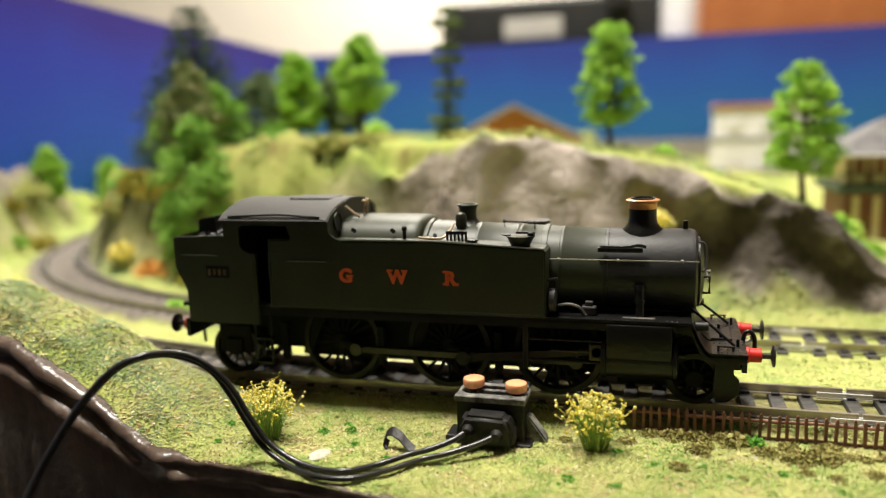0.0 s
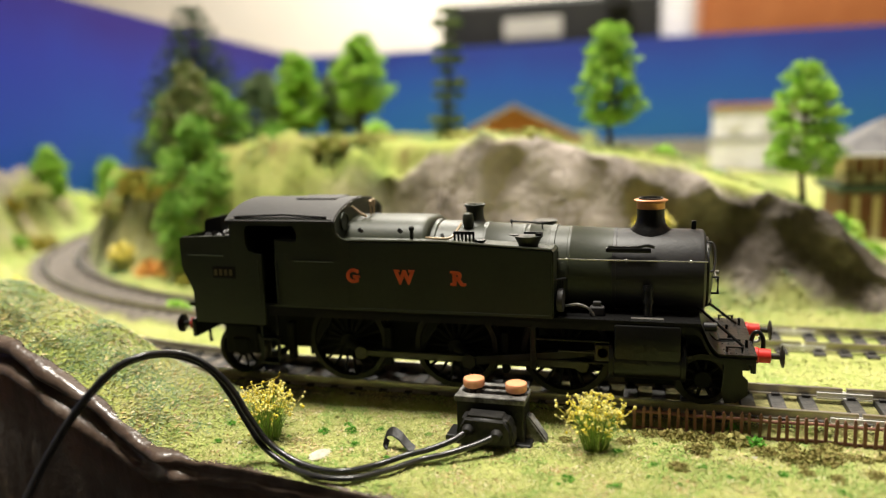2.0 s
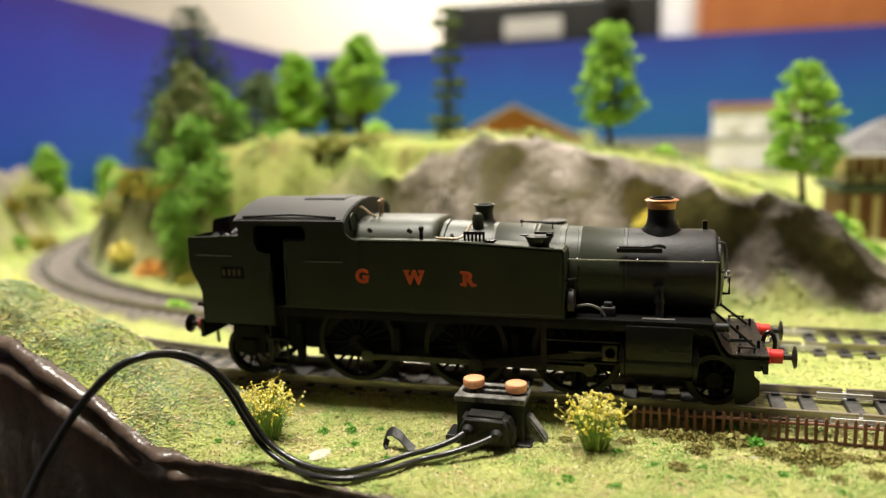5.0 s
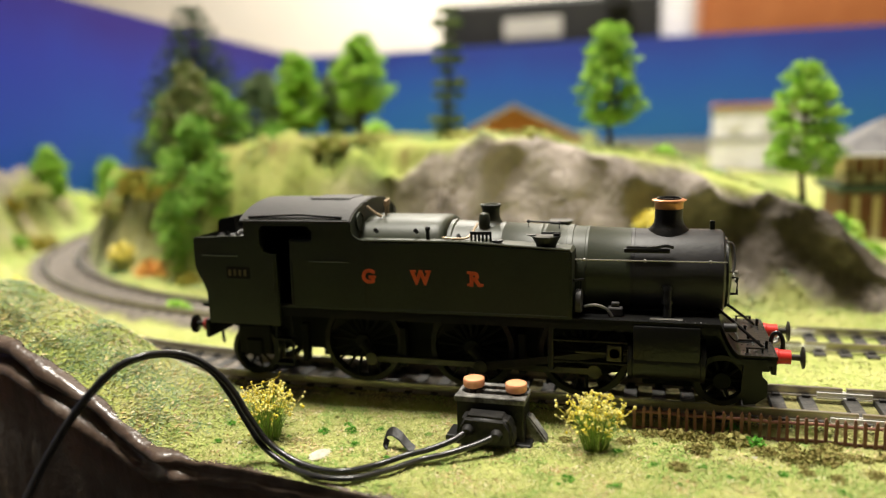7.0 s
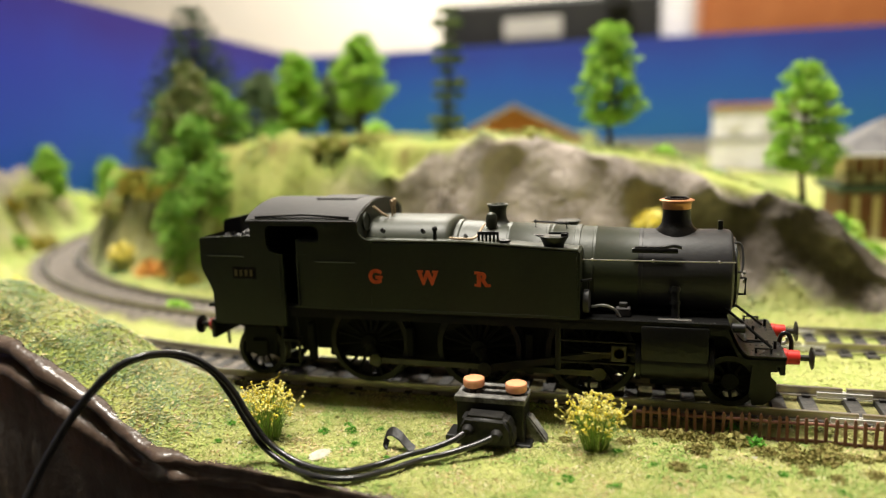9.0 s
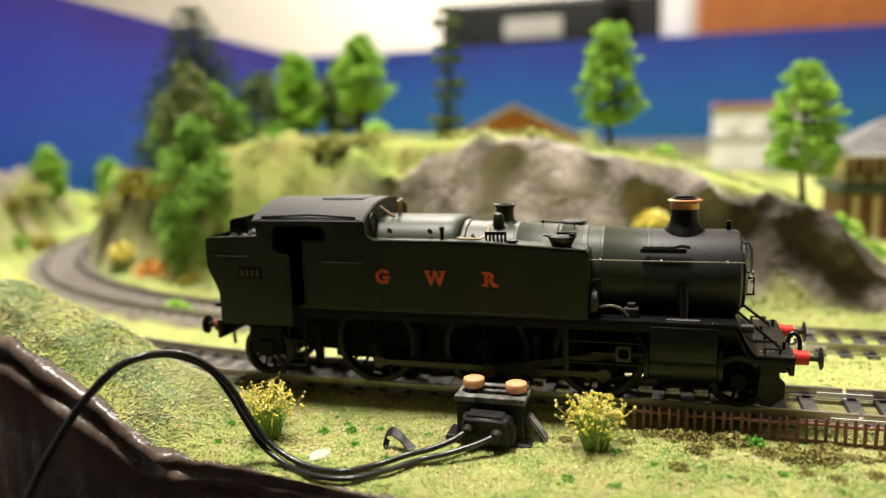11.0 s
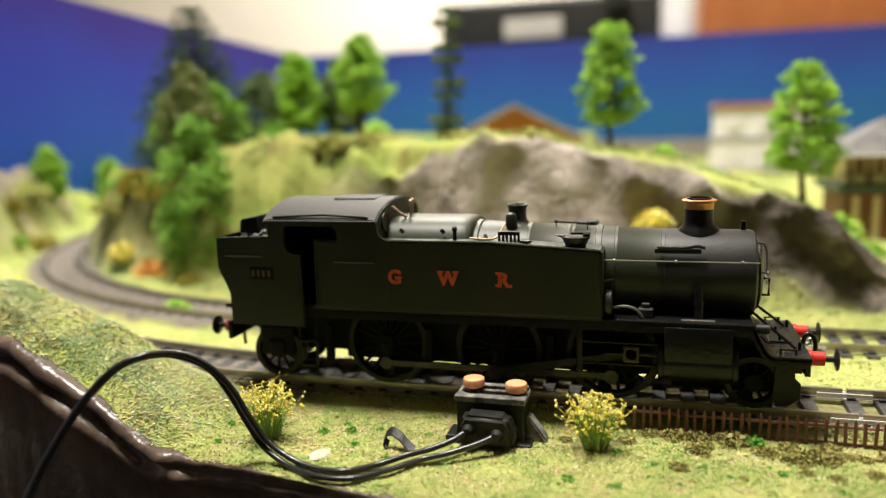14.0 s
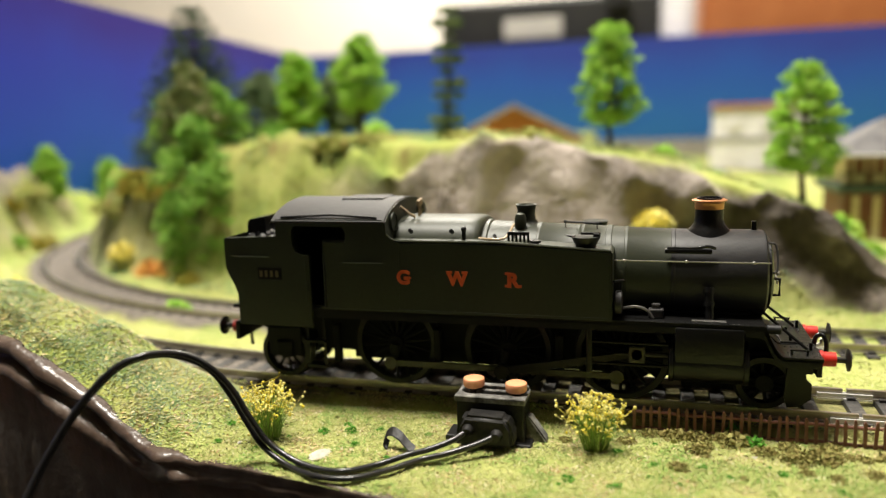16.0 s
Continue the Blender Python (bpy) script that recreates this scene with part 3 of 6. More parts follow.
# ---- the tank engine; x = 0 at the front buffers, rails at z = 0 ----
def build_engine():
    root = base("tank_locomotive", 0, 0, 0, "dark green model steam tank locomotive with red lettering on rails", "model locomotive")
    G, K = "loco_green", "loco_black"
    W = 17.6

    def P(name, bm, m, label="", smooth=False, parent=None):
        return part(name, bm, m, parent or root, label, smooth)

    # running plate with valance, dropping at the front
    bm = bmesh.new()
    n = 8
    curve = [(-18.2 + 4.6 * t, 22.3 - 7.0 * math.sin(0.5 * math.pi * t)) for t in [i / n for i in range(1, n + 1)]]
    low = [(x - 0.4, z - 0.9) for x, z in reversed(curve)]
    slab(bm, [(-155.0, 22.3), (-18.2, 22.3)] + curve + [(-5.8, 15.3), (-5.8, 14.4)] + low + [(-18.6, 21.4), (-155.0, 21.4)], -16.8, 16.8)
    P("running_plate", bm, K)
    for s in (-1, 1):
        bm = bmesh.new()
        lowc = [(x - 0.6, z - 2.0) for x, z in reversed(curve)]
        slab(bm, [(-130, 21.6), (-18.4, 21.6)] + [(x, z - 0.5) for x, z in curve] + [(-6.0, 14.8), (-6.0, 12.9), (-13.4, 12.9)] + lowc[1:] + [(-19.4, 19.6), (-130, 19.6)], s * 16.2, s * 16.8)
        P("valance", bm, K)
    # buffer beam and buffers
    bm = box(bmesh.new(), -7.0, -5.8, -15.8, 15.8, 10.6, 15.2, 0.2)
    box(bm, -7.2, -5.9, -1.2, 1.2, 12.6, 14.8, 0.2)
    P("buffer_beam", bm, K)
    bm = box(bmesh.new(), -155.6, -154.3, -15.6, 15.6, 12.0, 17.2, 0.2)
    P("buffer_beam", bm, K)
    for s in (-1, 1):
        b = P("buffer", lathe(bmesh.new(), [(1.95, -5.8), (1.95, -5.2), (1.7, -5.0), (1.65, -2.4), (1.3, -2.3)], 20, "x", (0, s * 11.4, 13.8)), "red_paint", "red buffer stock with a steel head", True)
        part("buffer_head", lathe(bmesh.new(), [(0.75, -2.6), (0.75, -0.4), (1.6, -0.15), (2.65, 0.15), (2.55, 0.5), (1.4, 0.7)], 24, "x", (0, s * 11.4, 13.8)), "rod_steel", b, "", True)
        b = P("buffer", lathe(bmesh.new(), [(1.3, -158.4), (1.7, -158.2), (1.75, -155.6)], 20, "x", (0, s * 11.4, 14.6)), "red_dull", "dull red buffer stock with a dark head", True)
        part("buffer_head", lathe(bmesh.new(), [(1.4, -161.9), (2.6, -161.7), (2.65, -161.3), (0.75, -160.8), (0.75, -158.2)], 24, "x", (0, s * 11.4, 14.6)), K, b, "", True)
    # front deck fittings: hose, coupling hook, braces, lamp irons, steps
    P("brake_hose", tube(bmesh.new(), spline([(-6.0, -4.0, 14.4), (-5.4, -4.2, 17.0), (-4.2, -4.6, 17.6), (-3.3, -5.0, 16.0), (-3.2, -5.0, 13.0)], 6), 0.55, 8), K, "", True)
    P("coupling_hook", tube(bmesh.new(), spline([(-6, 0, 13.8), (-4.2, 0, 13.8), (-3.2, 0, 14.6), (-3.6, 0, 15.4)], 5), 0.5, 8), "steel", "", True)
    for s in (-1, 1):
        P("brace_rod", rod(bmesh.new(), (-21.0, s * 7.0, 26.0), (-8.2, s * 10.5, 15.5), 0.36, 8), K)
        P("lamp_iron", box(bmesh.new(), -7.9, -7.2, s * 10 - 0.5, s * 10 + 0.5, 15.2, 17.2, 0.1), K)
        P("lamp_iron", box(bmesh.new(), -11.4, -10.7, s * 4 - 0.5, s * 4 + 0.5, 15.2, 17.0, 0.1), K)
        bm = box(bmesh.new(), -12.6, -8.5, s * 14.6 - 0.25, s * 14.6 + 0.25, 16.3, 16.7, 0.1)
        for x in (-12.2, -8.9):
            box(bm, x - 0.25, x + 0.25, s * 14.6 - 0.2, s * 14.6 + 0.2, 15.2, 16.5)
        P("deck_rail", bm, K)
        bm = bmesh.new()
        slab(bm, [(-12.2, 14.2), (-8.6, 14.2), (-8.2, 8.4), (-7.0, 7.2), (-7.0, 3.6), (-9.6, 1.5), (-12.2, 1.2), (-13.0, 4)], s * 10.6 - 0.4, s * 10.6 + 0.4)
        P("guard_iron", bm, K)
        bm = box(bmesh.new(), -10.0, -6.4, s * 9 - 1.2, s * 9 + 1.2, 9.3, 13.2, 0.5)
        P("beam_bracket", bm, K)
    bm = box(bmesh.new(), -13.4, -8.4, -5.4, 5.4, 15.1, 15.8, 0.2)
    P("deck_plate", bm, K)
    bm = bmesh.new()
    for y in (-15.6, -13.0, -8.2, -6.2, 6.2, 8.2, 13.0, 15.6):
        for k in range(6):
            bmesh.ops.create_icosphere(bm, subdivisions=1, radius=0.2, matrix=Matrix.Translation((-12.8 + k * 1.3, y, 15.32)))
    P("deck_rivets", bm, K)
    for s in (-1, 1):
        P("deck_lamp", lathe(bmesh.new(), [(0.9, -17.6), (1.1, -17.4), (1.1, -14.6), (0.7, -14.3)], 16, "x", (0, s * 12.6, 20.6)), "smokebox_black", "", True)
    # frames between the wheels, cylinders
    for s in (-1, 1):
        P("frame_plate", slab(bmesh.new(), [(-153, 21.3), (-20, 21.3), (-14, 15.5), (-8, 15.2), (-8, 9), (-24, 9), (-30, 6.4), (-120, 6.4), (-126, 9), (-134, 13), (-152, 13)], s * 5.2, s * 6.2), "dark_inside")
        bm = bmesh.new()
        lathe(bm, [(2.0, -39.4), (5.4, -39.2), (5.4, -38.2), (5.1, -38.0), (5.1, -22.6), (5.4, -22.4), (5.4, -21.4), (2.2, -21.0)], 28, "x", (0, s * 12.2, 12.0))
        box(bm, -38.0, -22.6, s * 12.2 - 5.0, s * 12.2 + 5.0, 12, 21.3, 0.5)
        P("cylinder", bm, K, "", True)
        bm = box(bmesh.new(), -58, -39, s * 12.6 - 0.7, s * 12.6 + 0.7, 15.4, 16.0, 0.2)
        P("slide_bar", bm, "dark_tyre")
        bm = box(bmesh.new(), -58, -39, s * 12.6 - 0.7, s * 12.6 + 0.7, 9.9, 10.5, 0.2)
        P("slide_bar", bm, "dark_tyre")
        bm = box(bmesh.new(), -52, -39, s * 12.9 - 0.4, s * 12.9 + 0.4, 12.6, 13.1, 0.15)
        P("valve_rod", bm, "rod_steel")
        bm = box(bmesh.new(), -59, -57.4, s * 10.0 - 3.4, s * 10.0 + 4.2, 7.6, 21.2, 0.4)
        P("slide_bar_bracket", bm, K)
        for x in (-127.5, -98.5, -66):
            bm = box(bmesh.new(), x - 1.0, x + 1.0, s * 9.2 - 1.2, s * 9.2 + 1.2, 5.0, 16, 0.4)
            P("brake_hanger", bm, "dark_inside")
        bm = box(bmesh.new(), -133.5, -128.0, s * 15.0 - 1.8, s * 15.0 + 1.8, 5.6, 6.3, 0.1)
        box(bm, -133.5, -128.0, s * 15.6 - 1.4, s * 15.6 + 1.4, 12.6, 13.2, 0.1)
        box(bm, -133.5, -132.8, s * 14.8 - 1.3, s * 14.8 - 0.9, 5.6, 21.5)
        box(bm, -128.7, -128.0, s * 14.8 - 1.3, s * 14.8 - 0.9, 5.6, 21.5)
        P("cab_step", bm, K)
        bm = box(bmesh.new(), -148.6, -138.4, s * 9.4 - 0.6, s * 9.4 + 0.6, 6.0, 14.5, 0.4)
        box(bm, -146.0, -141.0, s * 9.6 - 1.2, s * 9.6 + 1.2, 6.0, 10.6, 0.5)
        P("axle_guard", bm, "dark_inside")
    bm = box(bmesh.new(), -124, -36, -6.0, 6.0, 5.5, 20, 0.5)
    box(bm, -152, -136, -5, 5, 6.0, 20, 0.5)
    box(bm, -136, -124, -5, 5, 7.2, 20, 0.5)
    # added dark box that blocks the bright view through the leading wheels
    box(bm, -36, -10, -5, 5, 2.6, 15, 0.5)
    P("chassis_block", bm, "dark_inside")
    bm = tube(bmesh.new(), spline([(-155.4, -4, 13), (-157.2, -4, 12.5), (-157.6, -4, 10), (-157.4, -4, 7)], 5), 0.5, 8)
    P("brake_hose", bm, K, "", True)
    # tanks
    for s in (-1, 1):
        o = [(-127.0, 22.3), (-52.4, 22.3), (-52.4, 38.6), (-53.0, 39.2), (-80.5, 40.7), (-127.0, 40.7)]
        bm = slab(bmesh.new(), o, s * 9.0, s * W)
        es = [e for e in bm.edges if all(abs(abs(v.co.y) - W) < 0.01 for v in e.verts)]
        bmesh.ops.bevel(bm, geom=es, offset=0.45, segments=2, affect="EDGES")
        t = P("side_tank", bm, G, "dark green tank side with riveted edges")
        bm = tube(bmesh.new(), [(-52.8, s * (W - 0.3), 39.3), (-80.5, s * (W - 0.3), 40.85), (-106, s * (W - 0.3), 40.85)], 0.28, 6)
        part("beading", bm, G, t)
        bm = box(bmesh.new(), -128, -52.6, s * W - 0.12, s * W + 0.22, 22.3, 23.0, 0.1)
        part("edge_strip", bm, G, t)
        bm = bmesh.new()
        bmesh.ops.create_icosphere(bm, subdivisions=1, radius=0.28, matrix=Matrix.Translation((-91.2, s * (W + 0.1), 23.1)))
        for k in range(11):
            bmesh.ops.create_icosphere(bm, subdivisions=1, radius=0.16, matrix=Matrix.Translation((-53.2, s * W, 24.4 + k * 1.3)))
        part("rivets", bm, G, t)
        # filler and vents on the tank top
        bm = lathe(bmesh.new(), [(2.4, 39.2), (2.5, 40.0), (3.4, 41.9), (3.5, 42.2), (1.0, 42.1)], 20, "z", (-59.0, s * 14.0, 0))
        part("tank_filler", bm, K, t, "", True)
        if s < 0:
            bm = box(bmesh.new(), -57.2, -55.6, s * 13.6 - 1.2, s * 13.6 + 1.2, 41.6, 42.9, 0.2)
            box(bm, -60.2, -55.6, s * 13.6 - 0.3, s * 13.6 + 0.3, 42.5, 43.1, 0.1)
            part("filler_catch", bm, K, t)
            bm = slab(bmesh.new(), [(-63.9, 42.4), (-61.5, 41.6), (-61.5, 42.4)], s * 14.0 - 0.7, s * 14.0 + 0.7)
            part("filler_lip", bm, K, t)
            bm = box(bmesh.new(), -78.4, -72.9, s * 13.0 - 0.3, s * 13.0 + 0.3, 42.0, 42.9, 0.1)
            for k in range(6):
                box(bm, -78.3 + k * 0.98, -77.8 + k * 0.98, s * 13.0 - 0.25, s * 13.0 + 0.25, 39.6, 42.4)
            part("tank_ladder", bm, K, t)
        bm = lathe(bmesh.new(), [(1.0, 40.3), (1.5, 40.6), (1.5, 41.0), (0.8, 41.1)], 16, "z", (-71.2, s * 14.2, 0))
        part("lifting_ring", bm, K, t, "", True)
        bm = tube(bmesh.new(), spline([(-85.6, s * 13.6, 41.2), (-82, s * 13.5, 41.0), (-79.2, s * 13.2, 41.2), (-78.2, s * 10.4, 42.6), (-77.8, s * 7.0, 44.0)], 5), 0.3, 8)
        part("feed_pipe", bm, "tan_metal", t, "thin tan metal feed pipe", True)
        bm = tube(bmesh.new(), [(-121, s * (W + 0.4), 35.0), (-110, s * (W + 0.4), 35.0)], 0.16, 6)
        part("grab_rail", bm, G, t)
    # boiler, firebox, smokebox
    cz = 31.4
    rings = [(11.5, -110), (12.6, -86.0), (12.85, -85.8), (12.85, -84.9), (12.5, -84.6)]
    for bx, half, up in ((-71.7, 0.25, 0.1), (-61.8, 0.25, 0.1), (-60.6, 0.25, 0.1), (-54.1, 0.65, 0.28), (-49.8, 0.3, 0.1)):
        r = 10.75 + (-40 - bx) * 0.0395
        rings += [(r, bx - half - 0.12), (r + up, bx - half), (r + up, bx + half), (r, bx + half + 0.12)]
    bm = lathe(bmesh.new(), rings + [(10.75, -39)], 56, "x", (0, 0, cz))
    P("boiler", bm, G, "tapered dark green boiler with bands", True)
    bm = bmesh.new()
    o = []
    for i in range(25):
        a = math.pi * i / 24
        c, s = math.cos(a), math.sin(a)
        sq = 0.62
        o.append((13.4 * math.copysign(abs(c) ** sq, c), cz + 13.9 * s ** 0.8))
    o = [(13.4, 24)] + o + [(-13.4, 24)]
    rows = []
    for x, k in ((-112, 1.0), (-90, 1.0), (-87.6, 0.99), (-86.6, 0.955), (-86.2, 0.9)):
        rows.append([bm.verts.new((x, y * k, cz + (z - cz) * k)) for y, z in o])
    for p, q in zip(rows, rows[1:]):
        for i in range(len(o) - 1):
            bm.faces.new((p[i], p[i + 1], q[i + 1], q[i]))
    bm.faces.new(rows[-1])
    bmesh.ops.recalc_face_normals(bm, faces=bm.faces)
    P("firebox", bm, G, "", True)
    bm = lathe(bmesh.new(), [(10.6, -39.2), (10.85, -39.0), (10.85, -38.2), (10.75, -38.1), (10.75, -18.5), (10.5, -17.5), (9.8, -17.0), (9.2, -16.9)], 56, "x", (0, 0, cz))
    P("smokebox", bm, "smokebox_black", "matt black smokebox", True)
    bm = lathe(bmesh.new(), [(8.8, -17.2), (8.8, -16.3), (7.5, -15.7), (4, -15.2), (1.2, -15.0)], 48, "x", (0, 0, cz))
    d = P("smokebox_door", bm, K, "", True)
    bm = rod(bmesh.new(), (-15.4, 0, cz), (-13.6, 0, cz), 0.5, 10)
    rod(bm, (-14.6, 0, cz), (-14.2, -2.6, cz - 1.4), 0.25, 8)
    rod(bm, (-14.2, 0, cz), (-13.8, 1.0, cz - 2.8), 0.25, 8)
    part("dart", bm, "steel", d)
    bm = tube(bmesh.new(), spline([(-16.8, -5.6, cz + 8.4), (-15.4, -5.8, cz + 8.0), (-14.9, -6.6, cz + 5.0), (-15.2, -7.6, cz + 2.0), (-16.6, -8.0, cz + 1.6)], 5), 0.28, 8)
    part("door_handrail", bm, "roof_grey", d)
    bm = tube(bmesh.new(), [(-16.6, -4.6, cz - 0.4), (-14.0, -4.6, cz - 0.4), (-14.0, -4.6, cz - 4.4), (-16.6, -4.6, cz - 4.4)], 0.4, 8)
    part("lamp_bracket", bm, K, d)
    bm = box(bmesh.new(), -20.4, -19.2, -0.5, 0.5, 41.8, 44.3, 0.15)
    P("lamp_iron", bm, K)
    # saddle
    bm = slab(bmesh.new(), [(-38, 21.8), (-21.0, 21.8), (-19.4, 24), (-19.4, 28), (-40, 28), (-40, 24)], -6.5, 6.5)
    P("smokebox_saddle", bm, K)
    # chimney
    bm = lathe(bmesh.new(), [(5.6, 41.2), (5.3, 41.9), (4.3, 42.7), (3.65, 43.7), (3.42, 45), (3.4, 47.5)], 36, "z", (-30.2, 0, 0))
    for v in bm.verts:
        if v.co.z < 42.5:
            v.co.z -= 0.048 * v.co.y ** 2
    c = P("chimney", bm, K, "tall black chimney with a copper cap", True)
    bm = lathe(bmesh.new(), [(3.45, 47.3), (3.5, 48.7), (3.7, 49.05), (4.2, 49.3), (4.2, 49.5), (3.5, 49.75), (3.0, 49.7), (2.8, 49.0), (2.7, 47.4)], 36, "z", (-30.2, 0, 0))
    part("copper_cap", bm, "copper", c, "worn copper chimney cap", True)
    bm = lathe(bmesh.new(), [(3.0, 49.6), (3.0, 50.1), (2.6, 50.1), (2.5, 47)], 30, "z", (-30.2, 0, 0))
    part("chimney_rim", bm, K, c, "", True)
    # safety valve bonnet
    bm = lathe(bmesh.new(), [(5.6, 41.6), (4.6, 42.6), (3.2, 43.4), (2.5, 44.4), (2.3, 45.6), (2.35, 47.0), (2.55, 47.7), (2.8, 48.0), (2.8, 48.3), (2.2, 48.3), (2.0, 47.4)], 30, "z", (-75.8, 0, 0))
    v = P("safety_valve_bonnet", bm, G, "", True)
    bm = lathe(bmesh.new(), [(0.9, 42.2), (1.3, 42.6), (1.5, 43.4), (1.5, 45.2), (1.2, 46.2), (0.5, 46.6)], 18, "z", (-76.6, -4.4, 0))
    part("clack_valve", bm, G, v, "", True)
    # boiler hand rails with knobs
    for s in (-1, 1):
        y0, z0 = s * 11.0, 35.9
        bm = tube(bmesh.new(), [(-56, s * 11.9, z0 + 0.15), (-40, s * 11.2, z0), (-16.8, s * 10.9, z0)], 0.15, 8)
        for x, yy in ((-50, 11.2), (-35.6, 11.0), (-20.6, 10.8)):
            bmesh.ops.create_icosphere(bm, subdivisions=2, radius=0.42, matrix=Matrix.Translation((x, s * yy, z0)))
        P("handrail", bm, "steel", "", True)
        bm = tube(bmesh.new(), spline([(-40.0, s * 9.8, 38.9), (-34, s * 9.8, 38.9), (-31, s * 9.8, 39.4), (-29, s * 9.8, 39.0)], 4), 0.4, 8)
        box(bm, -40.6, -29.8, s * 10.0 - 0.4, s * 10.0 + 0.4, 37.6, 38.8, 0.3)
        P("lubricator_cover", bm, K, "", True)
        # outside steam pipe and small fittings on the footplate
        bm = rod(bmesh.new(), (-30.4, s * 11.6, 30.0), (-30.2, s * 13.2, 22.2), 1.05, 14)
        for f in (0.05, 0.45):
            c = Vector((-30.4, s * 11.6, 30.0)).lerp(Vector((-30.2, s * 13.2, 22.2)), f)
            rod(bm, c, c + Vector((0.02, s * 0.16, -0.8)), 1.3, 14)
        P("steam_pipe", bm, K, "", True)
        bm = box(bmesh.new(), -34.2, -26.6, s * 15.0 - 0.7, s * 15.0 + 0.7, 22.3, 22.75, 0.1)
        P("footplate_cover", bm, "steel", "worn bright metal strip")
        bm = lathe(bmesh.new(), [(2.6, -51.9), (2.9, -51.6), (2.9, -50.4), (2.2, -50.2)], 22, "x", (0, s * 14.2, 26.2))
        P("reservoir", bm, "roof_grey", "", True)
        bm = rod(bmesh.new(), (-50.6, s * 13.6, 28), (-50.6, s * 13.6, 31.6), 0.3, 8)
        rod(bm, (-52.2, s * 15.6, 31.5), (-50.0, s * 13.6, 31.5), 0.35, 8)
        P("tank_pipe", bm, K)
        bm = tube(bmesh.new(), spline([(-50, s * 13.5, 24.6), (-47, s * 14.0, 25.2), (-44.4, s * 14.2, 24.4), (-43, s * 14, 22.4)], 5), 0.35, 8)
        P("oil_pipe", bm, "steel", "", True)
        bm = box(bmesh.new(), -44.2, -40.6, s * 12.4 - 1.2, s * 12.4 + 1.2, 22.3, 24.6, 0.4)
        box(bm, -43.4, -41.4, s * 12.4 - 0.7, s * 12.4 + 0.7, 24.4, 25.8, 0.3)
        P("lubricator", bm, "roof_grey")
        bm = bmesh.new()
        for k in range(26):
            bmesh.ops.create_icosphere(bm, subdivisions=1, radius=0.18, matrix=Matrix.Translation((-51 + k * 1.18, s * 16.3, 22.35)))
        P("rivets", bm, K)
    # handrail on the boiler's crown
    bm = tube(bmesh.new(), [(-65.2, -3.0, 42.0), (-65.2, -3.0, 44.2), (-57.2, -3.0, 43.8), (-57.2, -3.0, 41.0)], 0.26, 8)
    for x, z in ((-65.2, 44.2), (-57.2, 43.8)):
        bmesh.ops.create_icosphere(bm, subdivisions=2, radius=0.5, matrix=Matrix.Translation((x, -3.0, z)))
    P("crown_rail", bm, "roof_grey")
    bm = bmesh.new()
    for x in (-104, -93.0):
        rod(bm, (x, -11.6, 42.4), (x, -12.9, 42.9), 0.55, 10)
    rod(bm, (-89.6, -13.0, 40.6), (-89.6, -13.0, 43.2), 0.5, 10)
    bmesh.ops.create_icosphere(bm, subdivisions=2, radius=0.75, matrix=Matrix.Translation((-89.6, -13.0, 43.4)))
    rod(bm, (-82.4, -9.0, 40.8), (-82.4, -9.7, 41.3), 0.5, 10)
    P("washout_plugs", bm, K)
    # cab: sides with the cut-out, front, back, roof
    for s in (-1, 1):
        arc = []
        for i in range(9):
            a = math.pi / 2 * i / 8
            arc.append((-105.6 - 4.2 * math.sin(a), 40.7 + 4.2 * (1 - math.cos(a))))
        o = [(-126.9, 22.3), (-126.9, 36.9), (-122.6, 36.9), (-121.0, 37.6), (-120.2, 39.2), (-120.2, 43.2), (-121.2, 44.4), (-134.8, 44.4), (-135.6, 43.4), (-135.6, 39.2), (-134.6, 37.4), (-132.6, 36.7), (-130.9, 36.7), (-130.9, 17.0), (-140.1, 17.0), (-140.1, 46.2), (-109.8, 46.2), (-109.8, 44.9)] + arc[::-1][1:] + [(-105.6, 40.6), (-106.0, 22.3)]
        # far side is closed up, its opening left out, to keep the cab dark
        if s > 0:
            o = [(-126.9, 22.3), (-126.9, 17.0)] + o[14:]
        bm = slab(bmesh.new(), o, s * (W - 1.0), s * (W + 0.06))
        P("cab_side", bm, G)
        bm = tube(bmesh.new(), [(-109.6, s * (W - 0.2), 46.0)] + [(x + 0.1, s * (W - 0.2), z + 0.1) for x, z in arc[::-1]] + [(-104.6, s * (W - 0.2), 40.85)], 0.26, 6)
        P("beading", bm, G)
        bm = rod(bmesh.new(), (-131.7, s * (W + 0.5), 23), (-131.7, s * (W + 0.5), 35), 0.2, 8)
        P("cab_handrail", bm, G)
        bm = rod(bmesh.new(), (-126.2, s * (W + 0.5), 23), (-126.2, s * (W + 0.5), 35), 0.2, 8)
        P("cab_handrail", bm, K)
    o = [(-W, 24), (-W, 45.6)] + [(-W + 2 * W * i / 20, 45.6 + 4.4 * (1 - (2 * i / 20 - 1) ** 2) ** 0.75) for i in range(1, 20)] + [(W, 45.6), (W, 24)]
    for x0, x1, nm in ((-110.2, -109.0, "cab_front"), (-140.1, -139.3, "cab_back")):
        bm = bmesh.new()
        a = [bm.verts.new((x0, y, z)) for y, z in o]
        b = [bm.verts.new((x1, y, z)) for y, z in o]
        bm.faces.new(a)
        bm.faces.new(b[::-1])
        for i in range(len(o)):
            bm.faces.new((a[i], b[i], b[(i + 1) % len(o)], a[(i + 1) % len(o)]))
        bmesh.ops.recalc_face_normals(bm, faces=bm.faces)
        f = P(nm, bm, G)
